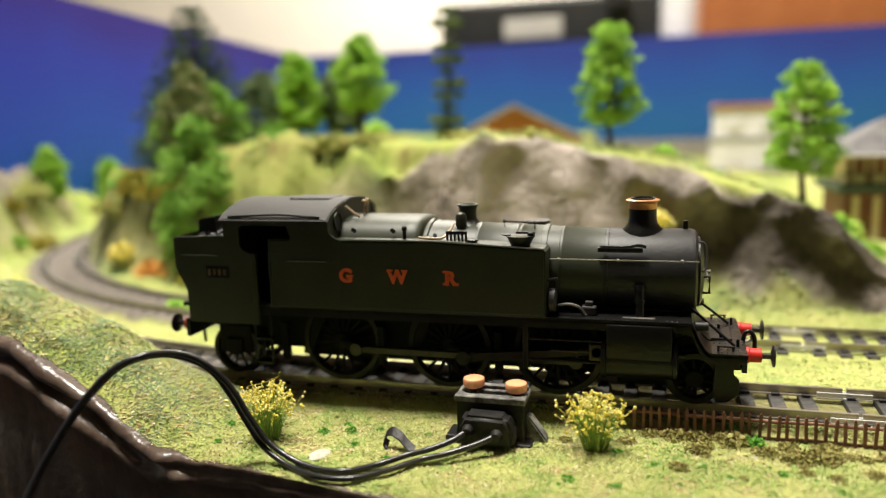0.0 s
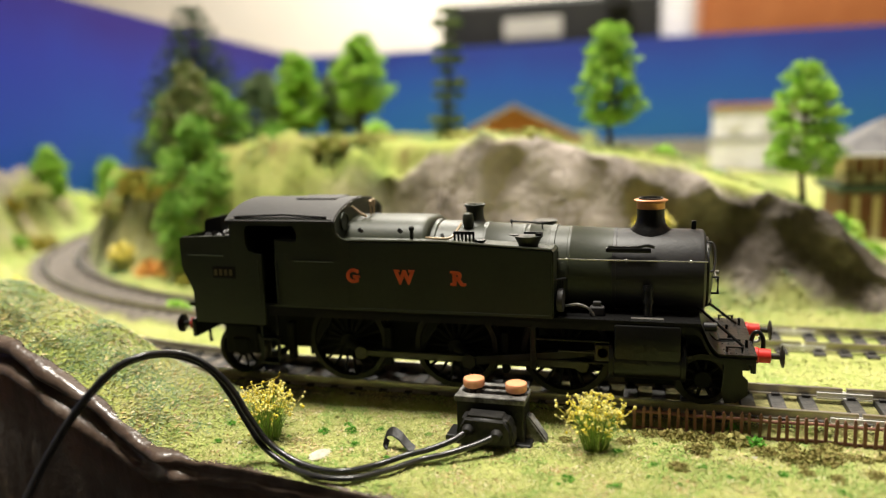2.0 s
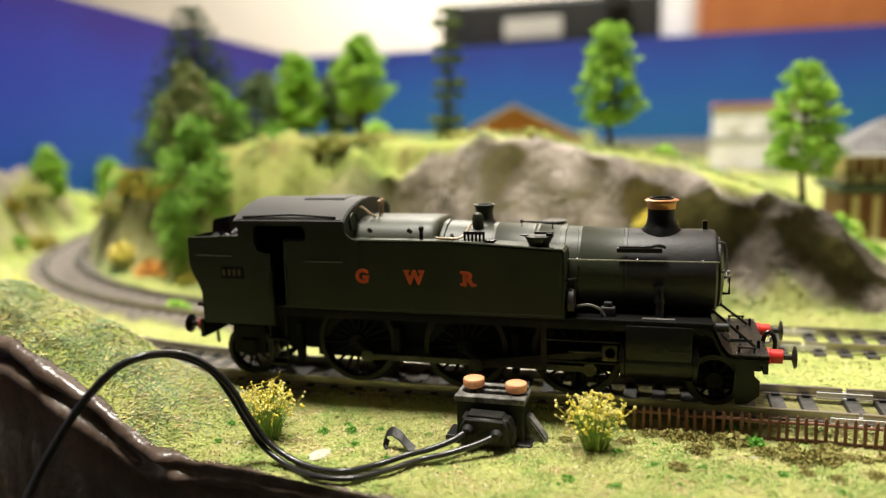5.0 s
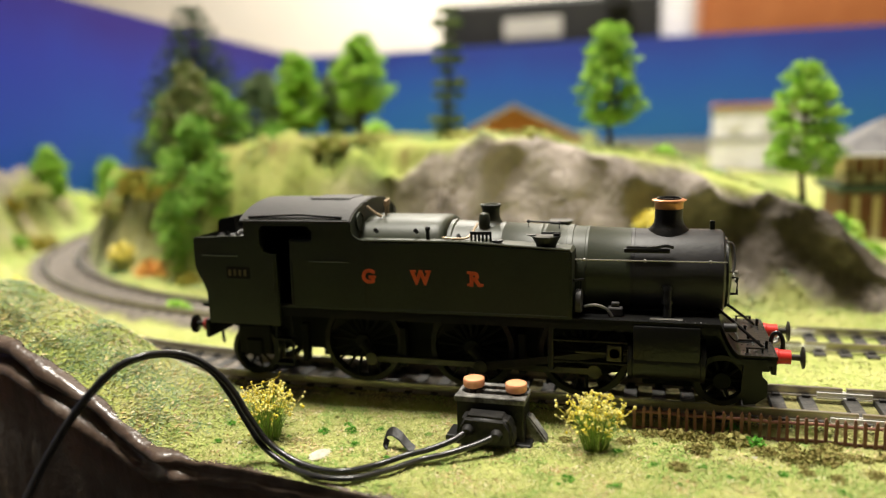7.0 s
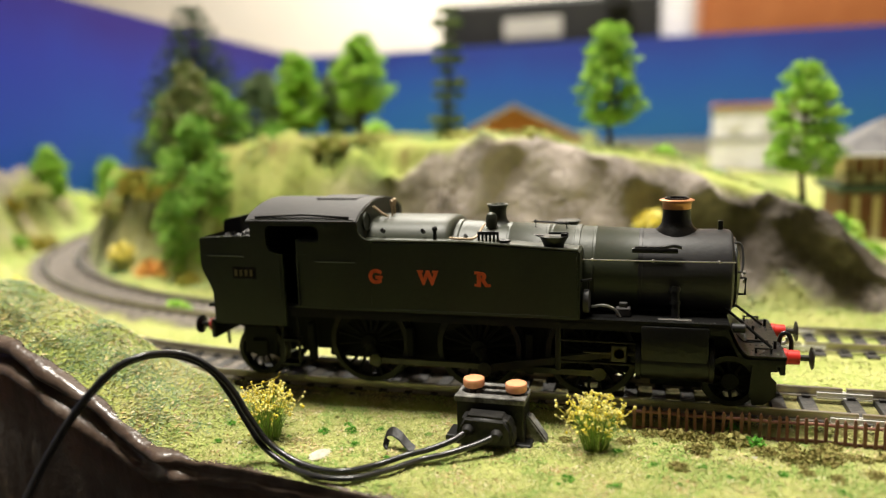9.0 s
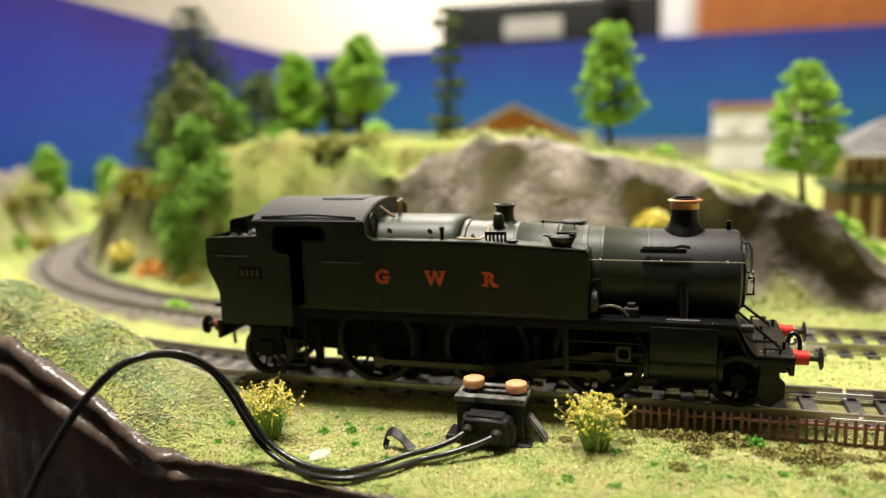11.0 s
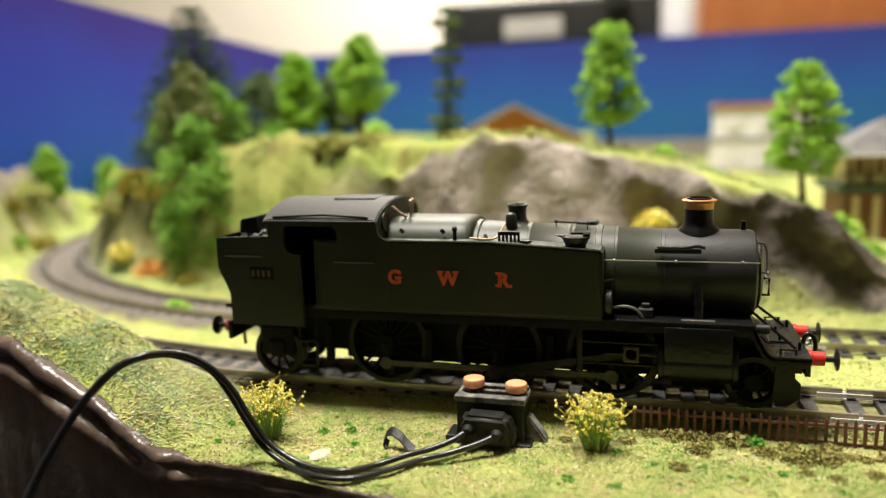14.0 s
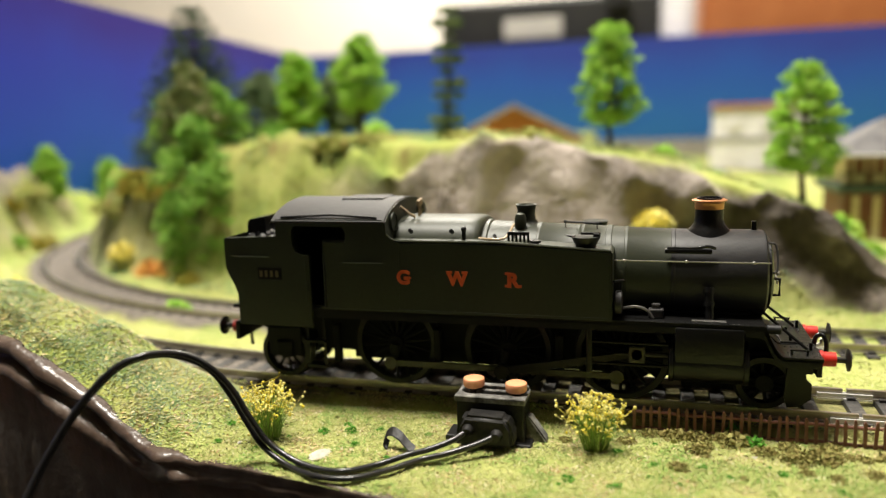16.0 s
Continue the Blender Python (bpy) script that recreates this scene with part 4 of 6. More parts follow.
        if nm == "cab_front":
            for s in (-1, 1):
                bm = lathe(bmesh.new(), [(2.5, -109.1), (2.5, -108.5), (2.1, -108.5), (2.1, -108.8)], 24, "x", (0, s * 11.6, 45.0))
                part("window_ring", bm, G, f, "", True)
                bm = lathe(bmesh.new(), [(2.1, -109.05), (2.1, -108.9)], 24, "x", (0, s * 11.6, 45.0))
                part("pane", bm, "glass_dark", f)
    bm = bmesh.new()
    ring = [(-W - 0.3, 45.2), (-W - 0.3, 45.8)] + [(-W + 2 * W * i / 28, 45.9 + 4.4 * (1 - (2 * i / 28 - 1) ** 2) ** 0.75) for i in range(1, 28)] + [(W + 0.3, 45.8), (W + 0.3, 45.2)]
    rows = []
    for x, dz in ((-141.4, -0.5), (-141.0, 0), (-109.4, 0), (-109.1, -0.4)):
        rows.append([bm.verts.new((x, y, z + dz)) for y, z in ring])
    for p, q in zip(rows, rows[1:]):
        for i in range(len(ring) - 1):
            bm.faces.new((p[i], p[i + 1], q[i + 1], q[i]))
    bm.faces.new(rows[0])
    bm.faces.new(rows[-1][::-1])
    bmesh.ops.recalc_face_normals(bm, faces=bm.faces)
    r = P("cab_roof", bm, "roof_grey", "dusty dark grey curved cab roof", True)
    for s in (-1, 1):
        bm = tube(bmesh.new(), [(-138.5, s * 17.1, 46.7), (-124, s * 16.9, 47.3), (-111.5, s * 17.1, 46.7)], 0.3, 6)
        part("rain_strip", bm, K, r)
    bm = box(bmesh.new(), -126, -114, -5.0, 5.0, 49.9, 50.45, 0.2)
    part("roof_vent", bm, "roof_grey", r)
    # whistles
    for s, x in ((-1, -104.9), (1, -105.6)):
        bm = rod(bmesh.new(), (x, s * 2.0, 44.6), (x, s * 2.0, 48.2), 0.28, 8)
        lathe(bm, [(0.5, 48.0), (0.55, 49.4), (0.3, 49.7)], 12, "z", (x, s * 2.0, 0))
        P("whistle", bm, "tan_metal", "brass whistle", True)
    bm = tube(bmesh.new(), [(-108.4, -7.0, 48.4), (-106.4, -6.0, 46.4), (-105.0, -5.0, 45.4)], 0.4, 8)
    P("ejector_pipe", bm, "tan_metal", "thin tan metal pipe")
    # cab inside: floor, backhead
    bm = box(bmesh.new(), -139, -110, -16.4, 16.4, 21, 23)
    P("cab_floor", bm, "dark_inside")
    bm = box(bmesh.new(), -116, -111, -12, 12, 23, 43, 1.0)
    P("backhead", bm, "dark_inside")
    # bunker with the flared back, coal inside
    o = [(-152.6, 17.0), (-140.0, 17.0), (-140.0, 41.6), (-155.4, 41.0), (-155.9, 40.4), (-155.9, 33.2), (-155.2, 31.0), (-153.6, 28.0), (-152.7, 25.6)]
    for s in (-1, 1):
        bm = slab(bmesh.new(), o, s * (W - 0.9), s * W)
        P("bunker_side", bm, G)
        bm = tube(bmesh.new(), [(-153.4, s * (W + 0.1), 36.0), (-142.5, s * (W + 0.1), 36.0)], 0.2, 6)
        P("bunker_rail", bm, G)
        pl = P("number_plate", box(bmesh.new(), -146.2, -139.0, s * W - 0.1, s * W + 0.35, 29.7, 33.1, 0.1), K, "black cast number plate with brass figures")
        for k in range(4):
            bm = box(bmesh.new(), -145.4 + 1.55 * k, -144.6 + 1.55 * k, s * W - 0.1, s * W + 0.1, 30.6, 32.3)
            for vv in bm.verts:
                vv.co.y = s * W + (0.3 * s if vv.co.y * s < W else 0.5 * s)
            part("figure_bar", bm, "plate_brass", pl)
    bm = bmesh.new()
    rowa = [bm.verts.new((x, -W, z)) for x, z in o[3:] + o[:1]]
    rowb = [bm.verts.new((x, W, z)) for x, z in o[3:] + o[:1]]
    for i in range(len(rowa) - 1):
        bm.faces.new((rowa[i], rowa[i + 1], rowb[i + 1], rowb[i]))
    P("bunker_back", bm, G, "", True)
    bm = box(bmesh.new(), -153, -140, -16.8, 16.8, 18, 37.5)
    P("bunker_floor", bm, "dark_inside")
    random.seed(5)
    bm = bmesh.new()
    for k in range(150):
        x, y = random.uniform(-152.5, -141), random.uniform(-14, 14)
        r = random.uniform(0.8, 1.7)
        z = 38.5 + 1.6 * (1 - (y / 15) ** 2) + random.uniform(-1, 0.8)
        bmesh.ops.create_icosphere(bm, subdivisions=1, radius=r, matrix=Matrix.Translation((x, y, z)) @ Euler((random.random() * 6, random.random() * 6, 0)).to_matrix().to_4x4() @ Matrix.Diagonal((1, random.uniform(0.6, 1), random.uniform(0.5, 0.9), 1)))
    P("coal", bm, "coal", "heap of black coal")
    bm = slab(bmesh.new(), [(-154.2, 40.0), (-153.8, 44.0), (-153.2, 44.8), (-148.6, 45.6), (-148.2, 40.0)], -8.0, 1.0)
    P("bunker_tool_box", bm, K)
    # lettering on the tank sides
    add_lettering(root, W)
    # wheels
    wheels = []

    def wheel(name, x, s, r, throw, spokes):
        bm = bmesh.new()
        lathe(bm, [(r - 1.4, -1.1), (r - 1.4, 1.2), (r - 0.2, 1.2), (r - 0.2, -1.1)], 44, "y")
        bm.faces.ensure_lookup_table()
        caps = [f for f in bm.faces if len(f.verts) > 8]
        bmesh.ops.delete(bm, geom=caps, context="FACES_ONLY")
        lathe(bm, [(2.0, -1.6), (2.2, -1.3), (2.2, 1.2)], 20, "y")
        if throw:
            rod(bm, (0, -1.3, 0), (throw, -1.3, 0), 1.5, 12, 1.3)
            rod(bm, (throw, 0, 0), (throw, -1.7, 0), 1.35, 14)
            # balance weight opposite the crank
            ang = [math.pi - 0.75 + 1.5 * i / 10 for i in range(11)]
            o2 = [((r - 1.5) * math.cos(t), (r - 1.5) * math.sin(t)) for t in ang]
            slab(bm, o2, -0.9, 0.9)
        if s > 0:
            bmesh.ops.scale(bm, vec=(1, -1, 1), verts=bm.verts)
            bmesh.ops.reverse_faces(bm, faces=bm.faces)
        w = part(name, bm, "dark_inside", root, "black spoked wheel with a steel tyre")
        sp = None
        for k in range(spokes):
            if sp is None:
                sp = part("spoke", rod(bmesh.new(), (1.8, 0, 0), (r - 1.1, 0, 0), 0.5, 6, 0.36), "dark_inside", w)
                ob = sp
            else:
                ob = new("spoke", sp.data)
                ob.parent = w
            ob.matrix_local = pose(0, 0, 0, 0, 360 * (k + 0.5) / spokes, 0)
        tb = bmesh.new()
        lathe(tb, [(r - 1.3, -1.2), (r, -1.2), (r + 0.05, 0.9), (r + 0.75, 1.2), (r + 0.6, 1.7), (r - 1.3, 1.7)], 44, "y")
        caps = [f for f in tb.faces if len(f.verts) > 8]
        bmesh.ops.delete(tb, geom=caps, context="FACES_ONLY")
        if s > 0:
            bmesh.ops.scale(tb, vec=(1, -1, 1), verts=tb.verts)
            bmesh.ops.reverse_faces(tb, faces=tb.faces)
        part("tyre", tb, "dark_tyre", w, "", True)
        wheels.append((w, x, s, r, throw))
        return w

    for s in (-1, 1):
        for x in AXLES:
            wheel("driving_wheel", x, s, 11.35, 5.1, 18)
        wheel("leading_wheel", -17.2, s, 6.4, 0, 10)
        wheel("trailing_wheel", -143.6, s, 7.3, 0, 10)
    rods = []
    for s in (-1, 1):
        bm = bmesh.new()
        for a, b in zip(AXLES, AXLES[1:]):
            box(bm, a + 110.3, b + 110.3, -0.45, 0.45, -0.85, 0.85, 0.15)
        for x in AXLES:
            rod(bm, (x + 110.3, 0.75, 0), (x + 110.3, -0.75, 0), 1.75, 18)
        c = part("coupling_rod", bm, "rod_steel", root, "flat steel coupling rod")
        bm = bmesh.new()
        L = 34.5
        slab(bm, [(-1, -1.1), (L, -0.75), (L, 0.75), (-1, 1.1)], -0.4, 0.4)
        rod(bm, (0, 0.7, 0), (0, -0.9, 0), 1.9, 18)
        rod(bm, (L, 0.7, 0), (L, -0.9, 0), 1.3, 14)
        k = part("connecting_rod", bm, "dark_tyre", root, "tapered steel connecting rod")
        bm = box(bmesh.new(), -2.0, 2.0, -0.9, 0.9, -2.2, 2.2, 0.4)
        rod(bm, (0, 0, 0), (21, 0, 0), 0.6, 10)
        h = part("crosshead", bm, "rod_steel", root, "steel crosshead with piston rod")
        rods.append((s, c, k, h, L))
    return root, wheels, rods


AXLES = (-110.3, -79.5, -50.5)


def add_lettering(root, W):
    """Red serif capitals with a thin slab at the ends of the strokes."""
    def glyph(ch, x, z, h, s):
        cu = bpy.data.curves.new("letter", "FONT")
        cu.body, cu.size, cu.extrude, cu.offset, cu.align_x = ch, h * 1.38 * MM, 0.00008, 0.00024, "CENTER"
        tmp = bpy.data.objects.new("letter", cu)
        scene.collection.objects.link(tmp)
        me = bpy.data.meshes.new_from_object(tmp.evaluated_get(bpy.context.evaluated_depsgraph_get()))
        bpy.data.objects.remove(tmp)
        bpy.data.curves.remove(cu)
        bm = bmesh.new()
        bm.from_mesh(me)
        bpy.data.meshes.remove(me)
        bmesh.ops.transform(bm, matrix=Matrix.Scale(1000, 4), verts=bm.verts)
        serifs = {"W": [(-1.95, h - 0.25, 0.75), (0.0, h - 0.25, 0.5), (1.95, h - 0.25, 0.75)],
                  "R": [(-1.2, 0.2, 0.75), (-1.2, h - 0.2, 0.75), (1.55, 0.2, 0.65)],
                  "G": [(1.45, h - 0.7, 0.34), (1.2, 1.5, 0.85)]}[ch]
        for cx, czz, half in serifs:
            box(bm, cx - half, cx + half, czz - 0.3, czz + 0.3, -0.08, 0.115)
        m = Matrix.Translation((x, s * (W + 0.12), z)) @ Euler((math.pi / 2, 0, 0 if s < 0 else math.pi)).to_matrix().to_4x4()
        bmesh.ops.transform(bm, matrix=m, verts=bm.verts)
        part("letter", bm, "letter_red", root, "orange-red painted serif letter")
    for s in (-1, 1):
        for ch, x in zip("GWR", (-104.6, -90.4, -76.3)):
            glyph(ch, x if s < 0 else -181 - x, 29.9, 3.5, s)


ENGINE, WHEELS, RODS = build_engine()


# ---- lineside things ----
def build_baseboard():
    bm = box(bmesh.new(), -700, 1300, -38, 1420, -170, -60, 2)
    board = tagged(part("baseboard", bm, "wood_orange"), "wooden baseboard that carries the layout", "baseboard", kind="structure")
    for x in (-660, 1250):
        for y in (10, 1370):
            part("leg", box(bmesh.new(), x - 30, x + 30, y - 30, y + 30, -950, -170, 3), "wood_orange", board)
    # unseen housings, one added above each light
    for x, y, z in LAMPS:
        lamp = base("ceiling_lamp", x * 1000, y * 1000, 1560, "round white lamp housing, unseen, added over each ceiling light", "lamp", "ceiling lamps")
        part("housing", lathe(bmesh.new(), [(40, 0), (60, -60), (170, -110), (180, -130), (165, -128)], 32, "z"), "cream_paint", lamp, "", True)
    bm = box(bmesh.new(), -600, 460, BACK_Y - 14, BACK_Y - 8, -6, 33, 0.5)
    for k in range(36):
        box(bm, -598 + k * 29.5, -594 + k * 29.5, BACK_Y - 16, BACK_Y - 13, -6, 35, 0.4)
    tagged(part("stone_wall", bm, "grey_stone"), "low grey stone wall at the foot of the backboard", "wall")


build_baseboard()


def build_push_switch():
    root = base("push_switch", -79.6, -28, -5, "dusty black plastic switch with two orange push buttons", "switch")
    inv = Matrix.Translation((79.6, 28, 5))

    def P(name, bm, m, label="", parent=None, smooth=False):
        bmesh.ops.transform(bm, matrix=inv, verts=bm.verts)
        return part(name, bm, m, parent or root, label, smooth)
    bm = box(bmesh.new(), -87.6, -71.4, -31.8, -23.6, -5.2, 5.6, 0.35)
    body = P("body", bm, "black_plastic")
    for x0, x1, y0, y1, z0, z1 in ((-88.0, -71.0, -32.2, -29.6, 5.0, 6.5), (-87.0, -71.6, -28.6, -27.4, 5.4, 7.0), (-86.6, -71.4, -25.6, -23.8, 5.4, 7.2)):
        P("top_ridge", box(bmesh.new(), x0, x1, y0, y1, z0, z1, 0.25), "dusty_plastic", "dusty plastic ridge", body)
    for x0, x1 in ((-88.0, -86.2), (-72.6, -71.0)):
        P("end_ridge", box(bmesh.new(), x0, x1, -29.5, -23.8, 5.0, 6.3, 0.25), "dusty_plastic", "", body)
    for x, z in ((-84.2, 0.0), (-73.9, -0.6)):
        bm = lathe(bmesh.new(), [(1.3, 5.4), (1.3, 7.8)], 18, "z", (x, -27.6, 0))
        P("button_stem", bm, "black_plastic", "", body)
        bm = lathe(bmesh.new(), [(2.3, 7.3), (2.55, 7.55), (2.6, 8.2), (2.6, 9.0), (2.45, 9.35), (2.1, 9.5)], 36, "z", (x, -27.6, z + 0.2))
        P("push_button", bm, "button_orange", "round orange push button", None, True)
    # two-pin plug with a rounded back
    bm = bmesh.new()
    o = [(-86.4, -3.4), (-86.4, 0.8), (-84.6, 3.7), (-74.8, 3.5), (-73.0, 0.8), (-73.0, -3.6)]
    slab(bm, o, -37.4, -31.6)
    bmesh.ops.bevel(bm, geom=list(bm.edges), offset=0.9, segments=3, affect="EDGES")
    pl = P("plug", bm, "black_plastic", "moulded black two-wire plug", None, True)
    for x, z in ((-83.4, 0.4), (-76.7, -0.3)):
        bm = lathe(bmesh.new(), [(0.9, -39.2), (1.45, -37.6), (1.5, -36.8)], 18, "y", (x, 0, z))
        P("wire_boot", bm, "black_plastic", "", pl, True)
    bm = slab(bmesh.new(), [(-71.6, -5.6), (-66.6, -5.4), (-66.4, -4.4), (-70.6, 1.4), (-71.6, 1.6)], -29.4, -25.6)
    bmesh.ops.bevel(bm, geom=list(bm.edges), offset=0.4, segments=2, affect="EDGES")
    P("mounting_lug", bm, "dusty_plastic", "dusty grey mounting lug")
    bm = box(bmesh.new(), -90.2, -87.4, -33.0, -26.0, -5.6, -3.2, 0.4)
    P("mounting_lug", bm, "black_plastic")
    bm = box(bmesh.new(), -88.5, -69.5, -33.6, -24.0, -6.2, -4.0, 0.4)
    P("foot", bm, "black_plastic")


build_push_switch()


def build_cables():
    runs = [
        [(-76.7, -38.0, -0.2), (-81.0, -41.0, -1.5), (-86.8, -44.0, -2.8), (-92.8, -46.3, -3.9), (-98.4, -52.9, -3.9), (-104.3, -57.8, -3.9), (-111.9, -58.4, -3.9), (-120.4, -55.0, -3.9), (-127.6, -53.0, -0.8), (-131.4, -53.0, 4.9), (-134.6, -54.0, 11.7), (-137.2, -56.0, 17.2), (-140.6, -58.0, 20.2), (-144.7, -61.0, 22.2), (-148.2, -65.0, 22.5), (-151.6, -69.0, 21.0), (-156.8, -73.0, 15.0), (-161.5, -77.0, 7.1), (-164.6, -81.0, -0.7), (-166.7, -86.0, -9.5), (-168.5, -90.0, -24.0), (-169.0, -92.0, -60.0)],
        [(-83.3, -38.0, 0.5), (-86.3, -41.0, -0.9), (-90.8, -44.0, -2.1), (-95.2, -47.0, -2.6), (-100.8, -50.1, -3.9), (-106.9, -54.8, -3.9), (-113.6, -54.9, -3.9), (-120.1, -54.0, -2.7), (-126.5, -53.0, 0.6), (-130.0, -54.0, 6.7), (-132.9, -55.0, 12.9), (-136.0, -57.0, 18.0), (-139.8, -59.0, 21.4), (-143.7, -62.2, 23.1), (-146.9, -66.2, 23.5), (-151.0, -70.2, 21.7), (-156.1, -74.2, 15.8), (-160.5, -78.2, 8.1), (-163.9, -82.0, 0.1), (-166.2, -87.0, -9.0), (-167.8, -91.0, -24.0), (-168.3, -93.0, -60.0)]]
    for pts in runs:
        bm = tube(bmesh.new(), spline(pts, 8), 0.68, 12)
        tagged(part("cable", bm, "cable", None, "", True), "glossy black insulated wire looping from the switch", "cable", "switch wires")
    pts = [(-95.4, -41.6, -4.4), (-97.4, -40.6, -3.4), (-99.4, -39.6, -2.0), (-101.6, -38.8, -1.4), (-103.2, -38.4, -2.4), (-103.6, -38.8, -4.0), (-102.6, -39.2, -4.8)]
    bm = bmesh.new()
    rows = []
    for i, p in enumerate(spline(pts, 6)):
        rows.append([bm.verts.new(p + Vector(q)) for q in ((0, -1.0, -0.3), (0, 0.9, 1.0), (0.2, 1.0, 1.2), (0.2, -0.9, -0.1))])
    for a, b in zip(rows, rows[1:]):
        for i in range(4):
            bm.faces.new((a[i], a[(i + 1) % 4], b[(i + 1) % 4], b[i]))
    bm.faces.new(rows[0])
    bm.faces.new(rows[-1])
    tagged(part("tape_strip", bm, "black_plastic"), "curled strip of black tape on the grass", "tape")


build_cables()


def build_fence():
    root = base("picket_fence", -47, -17, -5.9, "brown plastic picket fence beside the track", "fence")
    random.seed(11)
    bm = bmesh.new()
    slab(bm, [(-0.36, -0.8), (0.36, -0.8), (0.36, 6.8), (0.2, 7.25), (0, 7.4), (-0.2, 7.25), (-0.36, 6.8)], -0.3, 0.3)
    first = part("picket", bm, "fence_brown", root)
    for k in range(1, 56):
        ob = new("picket", first.data)
        ob.parent = root
        x = k * 2.02
        ob.matrix_local = pose(x * MM, 0.1 * math.sin(k * 0.35) * MM, random.uniform(-0.15, 0.15) * MM, random.uniform(-3, 3), random.uniform(-2.5, 2.5), random.uniform(-6, 6))
    for z in (1.5, 5.6):
        bm = bmesh.new()
        tube(bm, [(k * 2.02 - 0.5, 0.1 * math.sin(k * 0.35) + 0.42, z + 0.1 * math.sin(k * 0.7)) for k in range(57)], 0.42, 8)
        part("fence_rail", bm, "fence_brown", root, "", True)


build_fence()


def shard(bm, p, d, n, w):
    """One small blade: a thin triangle from p along d."""
    s = d.cross(n)
    s = s.normalized() * w if s.length > 1e-6 else Vector((w, 0, 0))
    bm.faces.new((bm.verts.new(p - s), bm.verts.new(p + s), bm.verts.new(p + d)))


def rand_dir():
    while True:
        v = Vector((random.uniform(-1, 1), random.uniform(-1, 1), random.uniform(-1, 1)))
        if 0.05 < v.length < 1:
            return v.normalized()


def build_flower_tuft(x, y, h, spread, seed, label):
    random.seed(seed)
    z = land(x, y)[0]
    root = base("flower_tuft", x, y, z, label, "grass tuft", "yellow flowering tufts")
    stems, tips = bmesh.new(), []
    for k in range(460):
        a = random.uniform(0, 2 * math.pi)
        lean = random.uniform(0, 1) ** 0.7
        L = h * random.uniform(0.42, 1.04)
        r0 = random.uniform(0, 0.38) * spread
        p = Vector((r0 * math.cos(a), r0 * math.sin(a), -0.5))
        q = Vector((0.94 * spread * lean * math.cos(a), 0.94 * spread * lean * math.sin(a), L * (1 - 0.22 * lean)))
        mid = (p + q) / 2 + Vector((0, 0, 0.12 * h * lean))
        s = (q - p).cross(Vector((random.uniform(-1, 1), random.uniform(-1, 1), 0.2))).normalized() * 0.1
        vs = [stems.verts.new(v) for v in (p - s, p + s, mid + s * 0.8, mid - s * 0.8)]
        stems.faces.new(vs)
        stems.faces.new((vs[3], vs[2], stems.verts.new(q)))
        if k % 2:
            tips.append(q)
    part("grass", stems, "stem_green", root, "thin green grass blades")["kind"] = "stuff"
    fl = bmesh.new()
    for q in tips:
        for j in range(random.randint(2, 5)):
            o = q + rand_dir() * random.uniform(0, 0.9)
            if o.z < h * 0.4:
                continue
            bmesh.ops.create_icosphere(fl, subdivisions=1, radius=random.choice((0.2, 0.28, 0.36, 0.48)), matrix=Matrix.Translation(o) @ Euler((random.random() * 6, random.random() * 6, 0)).to_matrix().to_4x4() @ Matrix.Diagonal((1, 0.7, 0.5, 1)))
    for v in fl.verts:
        v.co += rand_dir() * 0.09
    for j in range(22):
        a = random.uniform(0, 6.28)
        o = Vector((spread * 1.25 * math.cos(a), spread * 1.25 * math.sin(a), h * random.uniform(0.35, 0.85)))
        bmesh.ops.create_icosphere(fl, subdivisions=1, radius=random.uniform(0.28, 0.45), matrix=Matrix.Translation(o))
        shard(fl, o, Vector((-o.x * 0.5, -o.y * 0.5, -o.z * 0.4)), Vector((0, 0, 1)), 0.1)
    part("blossom", fl, "flower_yellow", root, "tiny yellow blossoms")["kind"] = "stuff"
    return root


build_flower_tuft(-133.6, -40, 14.5, 7.6, 21, "green grass tuft with tiny yellow flowers beside a wire")
build_flower_tuft(-55.2, -30, 13.8, 7.2, 22, "green grass tuft with tiny yellow flowers beside the fence")
bm = tube(bmesh.new(), spline([(-138, -40, 8), (-134, -40.5, 9.2), (-129.5, -41, 11.2), (-128.6, -41.2, 12.6)], 5), 0.16, 6)
tagged(part("grass_straw", bm, "leaf_ochre"), "single dry straw leaning out of a flower tuft", "straw")


def foam_clump(name, x, y, r, material, label, seed, n=26, flat=0.55, z=None, group="foam shrubs"):
    """A shrub of torn foam: many little lumps and shreds."""
    random.seed(seed)
    z0 = land(x, y)[0] if z is None else z
    bm = bmesh.new()
    for k in range(n):
        v = rand_dir() * random.random() ** 0.45
        p = Vector((v.x * r, v.y * r, abs(v.z) * r * 2 * flat))
        rr = r * random.uniform(0.1, 0.24)
        bmesh.ops.create_icosphere(bm, subdivisions=1, radius=rr, matrix=Matrix.Translation(p) @ Euler((random.random() * 6, random.random() * 6, 0)).to_matrix().to_4x4() @ Matrix.Diagonal((1, random.uniform(0.6, 1), random.uniform(0.6, 1), 1)))
    for v in bm.verts:
        v.co += rand_dir() * r * 0.05
    for k in range(n * 12):
        v = rand_dir() * random.uniform(0.55, 1.08)
        p = Vector((v.x * r, v.y * r, abs(v.z) * r * 2 * flat))
        shard(bm, p, rand_dir() * r * random.uniform(0.12, 0.3), rand_dir(), r * random.uniform(0.05, 0.11))
    ob = part(name, bm, material)
    ob.matrix_world = pose(x * MM, y * MM, z0 * MM)
    return tagged(ob, label, "shrub", group)


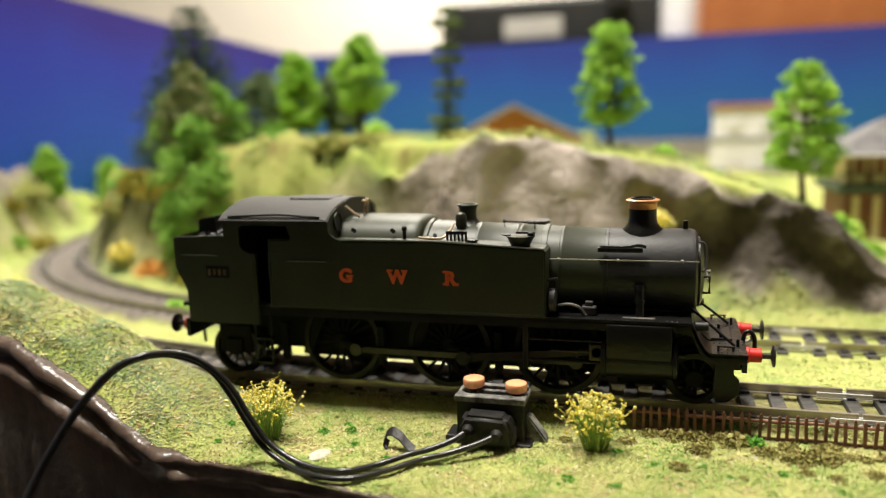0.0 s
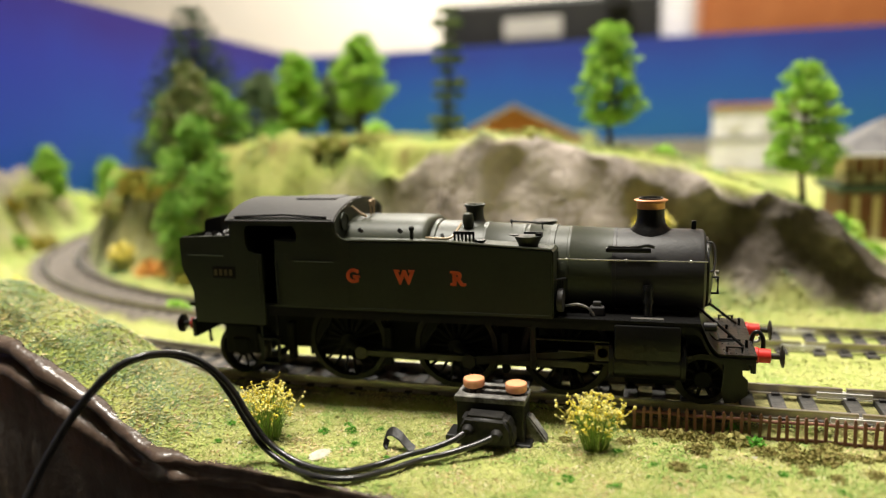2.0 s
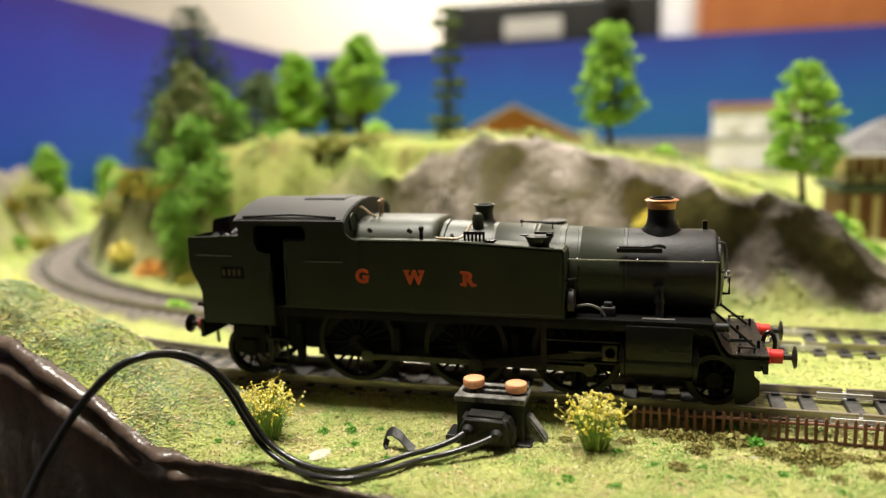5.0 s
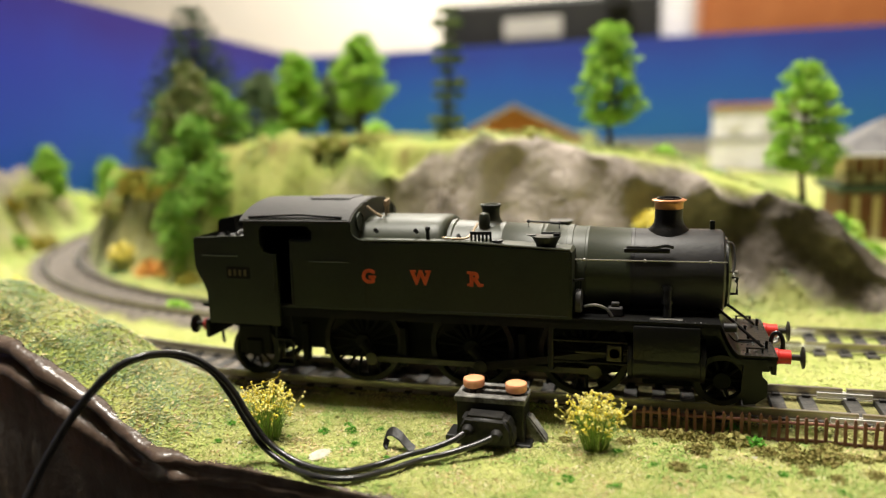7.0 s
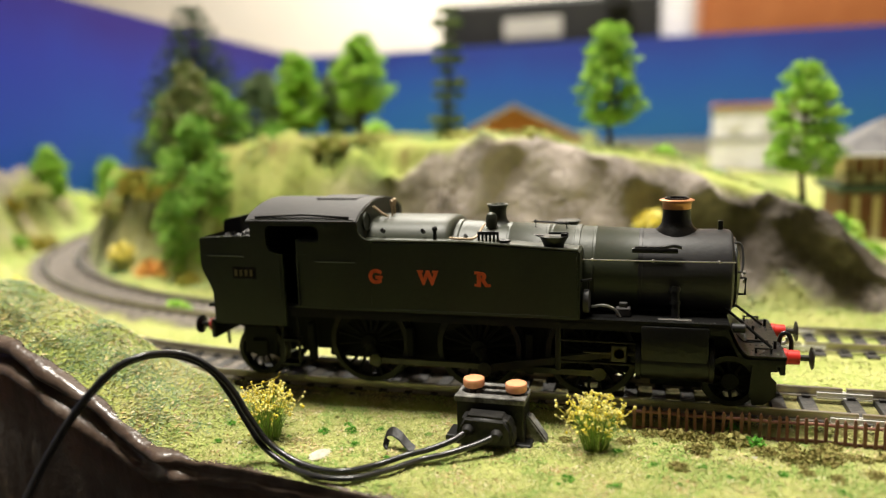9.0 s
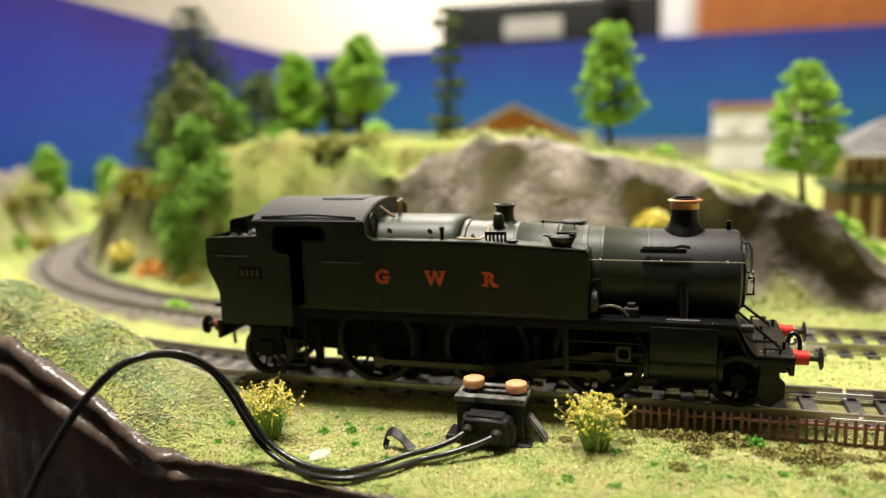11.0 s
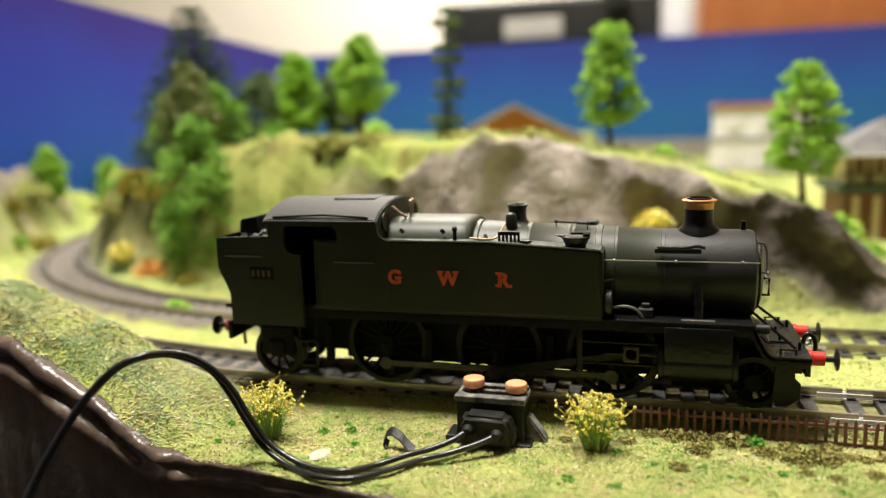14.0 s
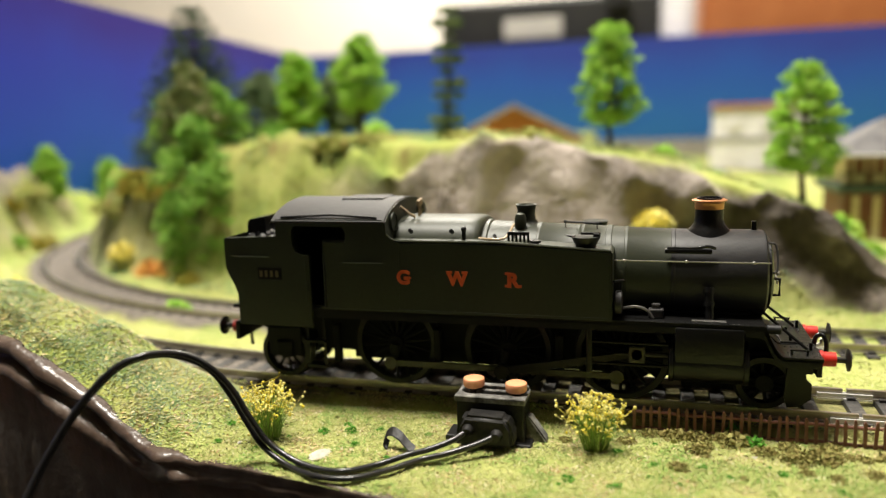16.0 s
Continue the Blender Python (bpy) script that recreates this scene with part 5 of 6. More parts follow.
for i, (x, y, r) in enumerate([(-121.5, -34, 1.6), (-114.6, -32.6, 1.7), (-59.5, -46.4, 1.5), (-117, -29, 1.2), (-127, -47, 1.3), (-108, -30, 1.0), (-20, -20.4, 2.6), (-101, -44.5, 0.9), (-145.5, -37, 1.2), (-24.5, -15, 2.3)]):
    foam_clump("foam_tuft", x, y, r, "clump_green", "small bright green foam tuft on the grass", 40 + i, 18, 0.45)
scrub = [(-37.1, -36.2, 2.3), (-11, -33, 1.8), (-5.5, -34.6, 1.9), (2.4, -31.6, 2.2), (-62.5, -27, 1.8), (-48.5, -24.5, 2.4), (-31, -29, 1.3), (-24, -38, 1.2)]
random.seed(31)
scrub += [(random.uniform(-44, 14), -18.6 - 9 * random.random() ** 1.8, random.uniform(1.4, 4.2)) for k in range(26)]
for i, (x, y, r) in enumerate(scrub):
    foam_clump("scrub_patch", x, y, r, "clump_olive", "low olive-brown foam scrub by the fence", 60 + i, 26, 0.24)
random.seed(32)
for i in range(36):
    x, y = random.uniform(-146, 10), random.uniform(-52, -24)
    if not -92 < x < -66:
        foam_clump("foam_tuft", x, y, random.uniform(0.6, 1.3), "clump_green", "small bright green foam tuft on the grass", 140 + i, 14, 0.3)
for x, y, r, m, label in (
        (-318, 141, 8.0, "flower_yellow", "yellow flowering bush at the hill's foot"),
        (-297, 136, 9.0, "flower_orange", "orange flowering bush at the hill's foot"),
        (-342, 90, 8.5, "flower_yellow", "yellow flowering bush beside the curved track"),
        (-335, 86, 7.0, "leaf_mid", "green bush beside the curved track"),
        (-316, 158, 13, "leaf_ochre", "ochre bush on the hillside"),
        (-300, 150, 11, "leaf_ochre", "ochre bush on the hillside"),
        (-334, 168, 9, "leaf_mid", "green bush on the hillside"),
        (-352, 190, 8, "leaf_ochre", "ochre bush on the hillside"),
        (-284, 146, 12, "leaf_mid", "green bush on the hillside"),
        (-200, 150, 13, "leaf_moss", "flat mossy cushion on the hillside"),
        (-180, 158, 12, "leaf_moss", "flat mossy cushion above the rock face"),
        (-330, 152, 12, "leaf_moss", "flat mossy cushion on the hillside"),
        (-452, 215, 16, "leaf_moss", "flat mossy cushion on the far bank"),
        (-430, 200, 13, "leaf_ochre", "low ochre bush on the far bank"),
        (-231, 63, 5.5, "leaf_bright", "light green bush between the tracks"),
        (-262, 118, 7, "leaf_ochre", "ochre bush beside the track"),
        (-134, 166, 12, "leaf_moss", "flat mossy cushion above the rock face"),
        (-102, 164, 13, "leaf_moss", "flat mossy cushion on the hilltop"),
        (-232.5, 300, 12, "leaf_bright", "light green bush behind the hilltop"),
        (-42, 200, 7, "leaf_bright", "light green bush behind the hilltop"),
        (30, 160, 6, "leaf_mid", "green bush on the grassy slope"),
        (46, 170, 7, "leaf_bright", "light green bush on the grassy slope"),
        (44, 230, 13, "leaf_bright", "light green bush behind a tree"),
        (-285, 255, 16, "leaf_mid", "green bush on the hilltop"),
        (-440, 190, 9, "leaf_ochre", "ochre bush on the far bank"),
        (-418, 170, 7, "leaf_mid", "green bush on the far bank")):
    nm = "flower_bush" if m.startswith("flower") else "leafy_bush"
    foam_clump(nm, x, y, r, m, label, 81 + int(abs(x)), 46, 0.2 if m == "leaf_moss" else 0.45, land(x, y)[0] - (0.1 if m == "leaf_moss" else 0.25) * r)


foam_clump("flower_bush", -45, 118, 7.5, "flower_yellow", "yellow flowering bush on the rock face", 123, 46, 0.45, land(-45, 131)[0] - 5)


# ---- trees ----
def build_tree(x, y, z, h, crown, trunk, material, seed, label, shape="broad", leaves=11500, size=0.95, lean=0.0):
    """trunk: bare height; crown: half width. Limbs end in lumps of leaf shreds."""
    random.seed(seed)
    root = base("tree", x, y, z, label, "tree", "model trees")
    bm = bmesh.new()
    n = 9
    tr = [Vector((lean * h * (i / n) ** 2 + 0.6 * math.sin(i * 1.7 + seed), 0.5 * math.cos(i * 2.1 + seed), -2 + (h * 0.93 + 2) * i / n)) for i in range(n + 1)]
    base_r = max(1.1, h * 0.021)
    for i in range(n):
        r0, r1 = base_r * (1 - 0.9 * i / n) + 0.18, base_r * (1 - 0.9 * (i + 1) / n) + 0.18
        rod(bm, tr[i], tr[i + 1], r0, 8, r1)

    def axis(t):
        f = clamp(t) * n
        i = min(n - 1, int(f))
        return tr[i].lerp(tr[i + 1], f - i)

    lumps = []
    lo = trunk / h
    if shape == "broad":
        m = 74
        for k in range(m):
            t = lo + (1 - lo) * (k + 0.5) / m
            u = (t - lo) / (1 - lo)
            w = crown * (math.sin(math.pi * (0.14 + 0.82 * u)) ** 0.8) * (1.08 - 0.42 * u)
            a = k * 2.4 + random.uniform(-0.4, 0.4)
            rr = w * random.uniform(0.45, 1.02)
            p = axis(t) + Vector((rr * math.cos(a), rr * math.sin(a), random.uniform(-0.03, 0.03) * h))
            q = axis(max(lo * 0.9, t - 0.1))
            rod(bm, q, p, 0.42, 5, 0.15)
            lumps.append((p, crown * random.uniform(0.14, 0.36), 0.6))
    else:
        m = 17 if shape == "fir" else 11
        for k in range(m):
            t = lo + (0.98 - lo) * k / (m - 1)
            u = (t - lo) / (1 - lo)
            w = crown * (1 - 0.82 * u) if shape == "fir" else crown * (0.75 + 0.25 * math.sin(k * 2.2)) * (1 - 0.35 * u)
            arms = 6 if shape == "fir" else 4
            for j in range(arms):
                a = j * 2 * math.pi / arms + k * 1.1 + random.uniform(-0.3, 0.3)
                p = axis(t) + Vector((w * math.cos(a), w * math.sin(a), -0.12 * w))
                rod(bm, axis(t), p, 0.35, 5, 0.14)
                for f in ((0.55, 1.0) if shape == "fir" else (0.7,)):
                    lumps.append((axis(t).lerp(p, f), (0.3 * w + 1.2) * random.uniform(0.7, 1.15) if shape == "fir" else w * random.uniform(0.4, 0.66), 0.6))
    part("trunk", bm, "bark", root, "dark brown trunk with thin limbs")
    verts, faces = [], []
    tot = sum(r * r for _, r, _ in lumps)
    for p, r, flat in lumps:
        for k in range(max(10, int(leaves * r * r / tot))):
            v = rand_dir() * random.uniform(0.35, 1.08)
            c = p + Vector((v.x * r, v.y * r, v.z * r * flat))
            a, b = rand_dir() * size * random.uniform(0.5, 1.1), rand_dir() * size * random.uniform(0.5, 1.1)
            i = len(verts)
            verts += [tuple((c + q) * MM) for q in (a, b, -a * 0.8, -b)]
            faces.append((i, i + 1, i + 2, i + 3))
    me = bpy.data.meshes.new("crown")
    me.from_pydata(verts, [], faces)
    me.materials.append(M[material])
    cr = new("crown", me)
    cr.parent = root
    return root


def g(x, y):
    return land(x, y)[0]


build_tree(-67.2, 188, g(-67.2, 188), 62, 17.5, 15, "leaf_bright", 101, "bright green leafy tree on the hilltop")
build_tree(18.5, 174, g(18.5, 174), 64, 18.5, 17, "leaf_bright", 102, "bright green leafy tree on the grassy slope")
build_tree(-211.5, 225, g(-211.5, 225), 61, 18.5, 17, "leaf_bright", 103, "fresh green leafy tree on the hilltop")
build_tree(-239, 262, g(-239, 262), 46, 17, 5, "leaf_grey", 104, "dark green leafy tree behind the hilltop", size=2)
build_tree(-259, 240, g(-259, 240), 53, 16.5, 8, "leaf_bright", 105, "fresh green leafy tree on the hill", size=1.8)
build_tree(-312, 288, g(-312, 288), 57, 22, 4, "leaf_grey", 106, "grey-green leafy tree at the back of the hill", size=2)
build_tree(-153.3, 205, g(-153.3, 205), 74, 10.5, 7, "leaf_grey", 107, "thin dark fir with sparse branches", "thin", 4200, 1.1)
build_tree(-312.5, 212, g(-312.5, 212), 148 - g(-312.5, 212), 37, 8, "leaf_dark", 108, "tall dark fir on the hillside", "fir", 12000, 1.4)
build_tree(-286, 166, g(-286, 166), 52, 17, 4, "leaf_rust", 114, "brownish green bushy tree on the hillside", "broad", 7000, 1.3)
build_tree(-266, 137, -4, 81, 25, 2, "leaf_mid", 109, "mid-green leafy tree at the hill's foot", "broad", 9500, 1.2)
build_tree(-322, 196, g(-322, 196), 44, 17, 2, "leaf_bright", 110, "mid-green bushy tree on the hillside", "broad", 6500, 1.2)
build_tree(-282, 180, g(-282, 180), 36, 20, 2, "leaf_mid", 111, "mid-green bushy tree on the hillside", "broad", 6500, 1.2)
build_tree(-463, 250, g(-463, 250), 38, 12, 5, "leaf_bright", 112, "small green tree before the blue backboard", size=2)
build_tree(-479, 330, g(-479, 330), 38, 13, 3, "leaf_bright", 113, "small green tree before the blue backboard", size=2)


# ---- buildings ----
def gable_house(name, x, y, z, rz, w, d, wall_h, roof_h, wall_m, roof_m, label, over=3.0, windows=()):
    """A house with its gable to the front: w across, d deep, origin at the front's middle."""
    root = base(name, x, y, z, label, "building", "model buildings", rz)
    bm = bmesh.new()
    slab(bm, [(-w / 2, 0), (w / 2, 0), (w / 2, wall_h), (0, wall_h + roof_h), (-w / 2, wall_h)], 0, d)
    part("wall", bm, wall_m, root)
    k = roof_h / (w / 2)
    for s in (-1, 1):
        bm = slab(bmesh.new(), [(0, wall_h + roof_h + 1.6), (s * (w / 2 + over), wall_h - k * over + 1.6), (s * (w / 2 + over), wall_h - k * over + 0.1), (0, wall_h + roof_h + 0.1)], -over, d + over)
        part("roof", bm, roof_m, root)
        bm = slab(bmesh.new(), [(0, wall_h + roof_h + 0.4), (s * (w / 2 + over), wall_h - k * over + 0.4), (s * (w / 2 + over), wall_h - k * over - 2.0), (0, wall_h + roof_h - 2.2)], -over - 0.8, -over + 0.1)
        part("barge_board", bm, roof_m, root)
    for wx, wz, ww, wh in windows:
        win = part("window", box(bmesh.new(), wx - ww / 2, wx + ww / 2, -0.9, 0.4, wz, wz + wh, 0.2), "white_render", root)
        part("pane", box(bmesh.new(), wx - ww / 2 + 0.8, wx + ww / 2 - 0.8, -1.2, -0.8, wz + 0.8, wz + wh - 0.8), "glass_dark", win)
    return root


gable_house("brick_house", -161, 432, 8, 12, 112, 80, 44, 28, "brick_orange", "roof_slate", "orange brick house with a grey gabled roof", 5, [(-20, 20, 12, 16), (20, 20, 12, 16)])


def build_white_house():
    root = base("white_house", 6, 620, 3, "two-storey white rendered house with a dark string course", "building", "model buildings")
    part("wall", box(bmesh.new(), 0, 104, 0, 60, 0, 37, 0.5), "white_render", root)
    part("wall", box(bmesh.new(), 1.5, 102, 1.5, 58, 40, 70, 0.5), "white_render", root)
    part("string_course", box(bmesh.new(), -1.5, 106, -1.5, 60, 36.8, 40.2, 0.4), "roof_slate", root)
    part("roof", slab(bmesh.new(), [(-2, 70), (105, 70), (100, 73.5), (4, 73.5)], -2, 62), "roof_red", root, "red tiled roof")
    for x in (20, 52, 84):
        for z, h in ((12, 15), (48, 14)):
            win = part("window", box(bmesh.new(), x - 6, x + 6, -0.6, 1.9, z, z + h, 0.3), "label_white", root)
            part("pane", box(bmesh.new(), x - 5, x + 5, -0.9, -0.5, z + 1, z + h - 1), "white_render", win)
    part("plinth", box(bmesh.new(), -3, 108, -3, 62, -10, 9, 0.4), "grey_stone", root)


build_white_house()


def build_signal_box():
    root = base("signal_box", 54, 262, g(70, 262) - 1, "brown and cream timber signal box with a grey hipped roof", "building", "model buildings", 3)
    W, D = 78, 46
    z1, z2, z3 = 28, 32, 48
    part("lower_wall", box(bmesh.new(), 0, W, 0, D, -6, z1, 0.3), "brown_paint", root)
    part("upper_wall", box(bmesh.new(), -0.5, W + 0.5, -0.5, D + 0.5, z2, z3, 0.3), "cream_paint", root)
    part("balcony", box(bmesh.new(), -4.5, W + 4.5, -4.5, D + 4.5, z1 - 1, z2 - 1, 0.3), "green_paint", root)
    for k in range(22):
        x = -4 + k * 4.05
        part("baluster", box(bmesh.new(), x - 0.4, x + 0.4, -4.4, -3.6, z2 - 1, z2 + 5, 0.1), "green_paint", root)
    part("hand_rail", box(bmesh.new(), -4.5, W + 4.5, -4.6, -3.6, z2 + 5, z2 + 6, 0.2), "green_paint", root)
    for k in range(8):
        x = 1 + k * 10.4
        part("post", box(bmesh.new(), x - 1.1, x + 1.1, -1.6, -0.4, z2, z3 + 1, 0.2), "brown_paint", root)
        part("plank", box(bmesh.new(), x + 3.0, x + 6.4, -0.7, 0.1, 0, z1 - 3, 0.2), "cream_paint", root)
        win = part("window", box(bmesh.new(), x + 2.2, x + 8.2, -1.0, -0.4, z2 + 2, z3 - 1, 0.2), "cream_paint", root)
        part("pane", box(bmesh.new(), x + 3.1, x + 7.3, -1.3, -0.9, z2 + 6, z3 - 2), "brown_paint", win)
    bm = bmesh.new()
    lo = [bm.verts.new(v) for v in ((-6, -6, z3), (W + 6, -6, z3), (W + 6, D + 6, z3), (-6, D + 6, z3))]
    hi = [bm.verts.new(v) for v in ((24, D / 2, z3 + 19), (W - 24, D / 2, z3 + 19))]
    for f in ((lo[0], lo[1], hi[1], hi[0]), (lo[2], lo[3], hi[0], hi[1]), (lo[1], lo[2], hi[1]), (lo[3], lo[0], hi[0]), lo[::-1]):
        bm.faces.new(f)
    part("roof", bm, "roof_dark", root, "grey slate hipped roof")
    part("gutter", box(bmesh.new(), -6.6, W + 6.6, -6.8, -5.6, z3 - 1.2, z3 + 0.2, 0.2), "white_render", root)


build_signal_box()


# ---- what stands behind the backboard ----
def build_back_things():
    root = base("equipment_case", -370, 950, -60, "large black case with a white label", "case")
    part("body", box(bmesh.new(), 6, 330, 0, 240, 0, 298, 7), "black_case", root)
    part("label_panel", box(bmesh.new(), 98, 184, -3, 2, 241, 271, 2.5), "label_white", root, "blank white label")
    bm = lathe(bmesh.new(), [(14, 60), (17, 40), (17, 0)], 24, "y", (262, -60, 290))
    part("knob", bm, "black_case", root, "", True)
    root = base("white_canister", -27, 960, -60, "white plastic canister standing behind the backboard", "canister")
    part("body", lathe(bmesh.new(), [(22, 0), (24, 4), (24, 330), (20, 340)], 32, "z"), "white_render", root, "", True)
    root = base("wooden_cabinet", 6, 985, -60, "orange-brown varnished wooden cabinet", "cabinet")
    part("body", box(bmesh.new(), 0, 700, 0, 320, 0, 480, 4), "wood_orange", root)
    part("door", box(bmesh.new(), 12, 340, -8, 1, 14, 466, 3), "wood_orange", root)
    part("door", box(bmesh.new(), 346, 690, -8, 1, 14, 466, 3), "wood_orange", root)


build_back_things()


# ---- loose scatter: what nobody could count ----
def scatter(name, count, region, size, material, label, keep, flat=0.35, seed=1):
    random.seed(seed)
    verts, faces = [], []
    x0, x1, y0, y1 = region
    made = 0
    while made < count:
        x, y = random.uniform(x0, x1), random.uniform(y0, y1)
        if y < front_edge(x) + 0.3:
            made += 0.2
            continue
        z, mk = land(x, y)
        if random.random() > keep(x, y, mk):
            made += 0.2
            continue
        a = random.uniform(0, 2 * math.pi)
        L = random.uniform(*size)
        d = Vector((math.cos(a), math.sin(a), random.uniform(-0.05, flat * 1.5))) * L
        w = Vector((-math.sin(a), math.cos(a), random.uniform(-0.28, 0.28))) * L * random.uniform(0.12, 0.3)
        p = Vector((x, y, z + random.uniform(0.0, 0.2)))
        i = len(verts)
        verts += [tuple((p - w) * MM), tuple((p + w) * MM), tuple((p + d + w * 0.3) * MM)]
        faces.append((i, i + 1, i + 2))
        made += 1
    me = bpy.data.meshes.new(name)
    me.from_pydata(verts, [], faces)
    me.materials.append(M[material])
    return tagged(new(name, me), label, "ground scatter", kind="stuff")


scatter("grass_scatter", 90000, (-175, 30, -80, -11), (0.3, 1.0), "flock", "fine yellow-green scatter grass on the verge", lambda x, y, m: (1 - m[2]) * (0.4 + 0.6 * ease(-0.3, 0.4, nz(x, y, 12, 50))) * (1 - 0.6 * m[4]), 0.5, 201)
scatter("grass_scatter", 40000, (-175, 30, -80, -11), (0.3, 1.0), "flock_green", "soft mid-green scatter patches on the verge", lambda x, y, m: (1 - m[2]) * ease(-0.02, 0.3, 0.7 * nz(x, y, 15, 52) + 0.5 * nz(x, y, 5, 56)), 0.5, 206)
scatter("grass_scatter", 14000, (-175, 30, -80, -11), (0.35, 1.3), "flock_straw", "straw and brown flecks on the verge", lambda x, y, m: (1 - m[2]) * ease(0.0, 0.4, nz(x, y, 8, 57)), 0.25, 211)
scatter("grass_scatter", 18000, (-175, 30, -44, -10.5), (0.3, 1.0), "flock_brown", "brown and olive scatter along the track", lambda x, y, m: (1 - m[2]) * clamp(0.1 + m[4] + 0.9 * ease(0.12, 0.4, nz(x, y, 7, 53)) * (1 if y > -34 else 0.4)), 0.25, 207)
scatter("bank_scatter", 56000, (-290, -140, -70, 5), (0.3, 0.95), "flock_bank", "straw and green scatter on the bank", lambda x, y, m: m[2], 0.2, 202)
scatter("bank_scatter", 34000, (-290, -140, -70, 5), (0.3, 0.8), "flock_dark", "dark green scatter patches on the bank", lambda x, y, m: m[2] * ease(-0.1, 0.3, 0.8 * nz(x, y, 14, 51) + 0.4 * nz(x, y, 4, 58)), 0.2, 205)
scatter("bank_scatter", 6500, (-290, -140, -70, 5), (0.6, 1.7), "flock_straw", "loose straw and brown flecks on the bank", lambda x, y, m: m[2] * (0.25 + 0.75 * ease(-0.1, 0.3, nz(x, y, 10, 59))), 0.3, 212)
scatter("grass_scatter", 30000, (-260, 70, 10, 120), (0.5, 1.4), "flock", "yellow-green scatter grass between the tracks", lambda x, y, m: (1 - max(m[0], m[1], m[4])) if abs(off_loop(x, y)) > 13 else 0.0, 0.4, 203)
scatter("grass_scatter", 26000, (-480, 70, 90, 270), (0.9, 2.2), "flock", "straw and green scatter grass on the hill", lambda x, y, m: 1 - max(m[0], m[1], m[4], m[3]), 0.5, 204)
scatter("grass_scatter", 18000, (-480, 70, 90, 260), (1.0, 2.4), "flock_green", "soft green scatter patches on the hill", lambda x, y, m: (1 - max(m[1], m[4], m[3])) * (1 - 0.8 * m[0]) * ease(-0.1, 0.25, nz(x, y, 26, 60)), 0.6, 213)
scatter("grass_scatter", 14000, (-460, 70, 100, 240), (1.0, 2.6), "flock_dark", "dark green scatter patches on the hill", lambda x, y, m: (1 - max(m[1], m[4], m[3])) * (1 - 0.7 * m[0]) * ease(0.05, 0.3, nz(x, y, 20, 54)), 0.6, 208)
scatter("grass_scatter", 12000, (-460, 70, 100, 240), (1.0, 2.4), "flock_brown", "brown and ochre scatter patches on the hill", lambda x, y, m: (1 - max(m[1], m[4], m[3])) * (1 - 0.8 * m[0]) * ease(0.05, 0.3, nz(x, y, 17, 55)), 0.6, 209)
random.seed(77)
bm = bmesh.new()
for k in range(160):
    x, y = random.uniform(-165, 20), random.uniform(-70, -20)
    if y > front_edge(x) + 2:
        r = random.uniform(0.15, 0.5)
        bmesh.ops.create_icosphere(bm, subdivisions=1, radius=r, matrix=Matrix.Translation((x, y, land(x, y)[0] + 0.2)) @ Euler((random.random() * 6, random.random() * 6, 0)).to_matrix().to_4x4() @ Matrix.Diagonal((1, 0.7, 0.5, 1)))
tagged(part("ground_crumbs", bm, "clump_olive"), "olive and brown foam crumbs on the grass", "ground scatter", kind="stuff")
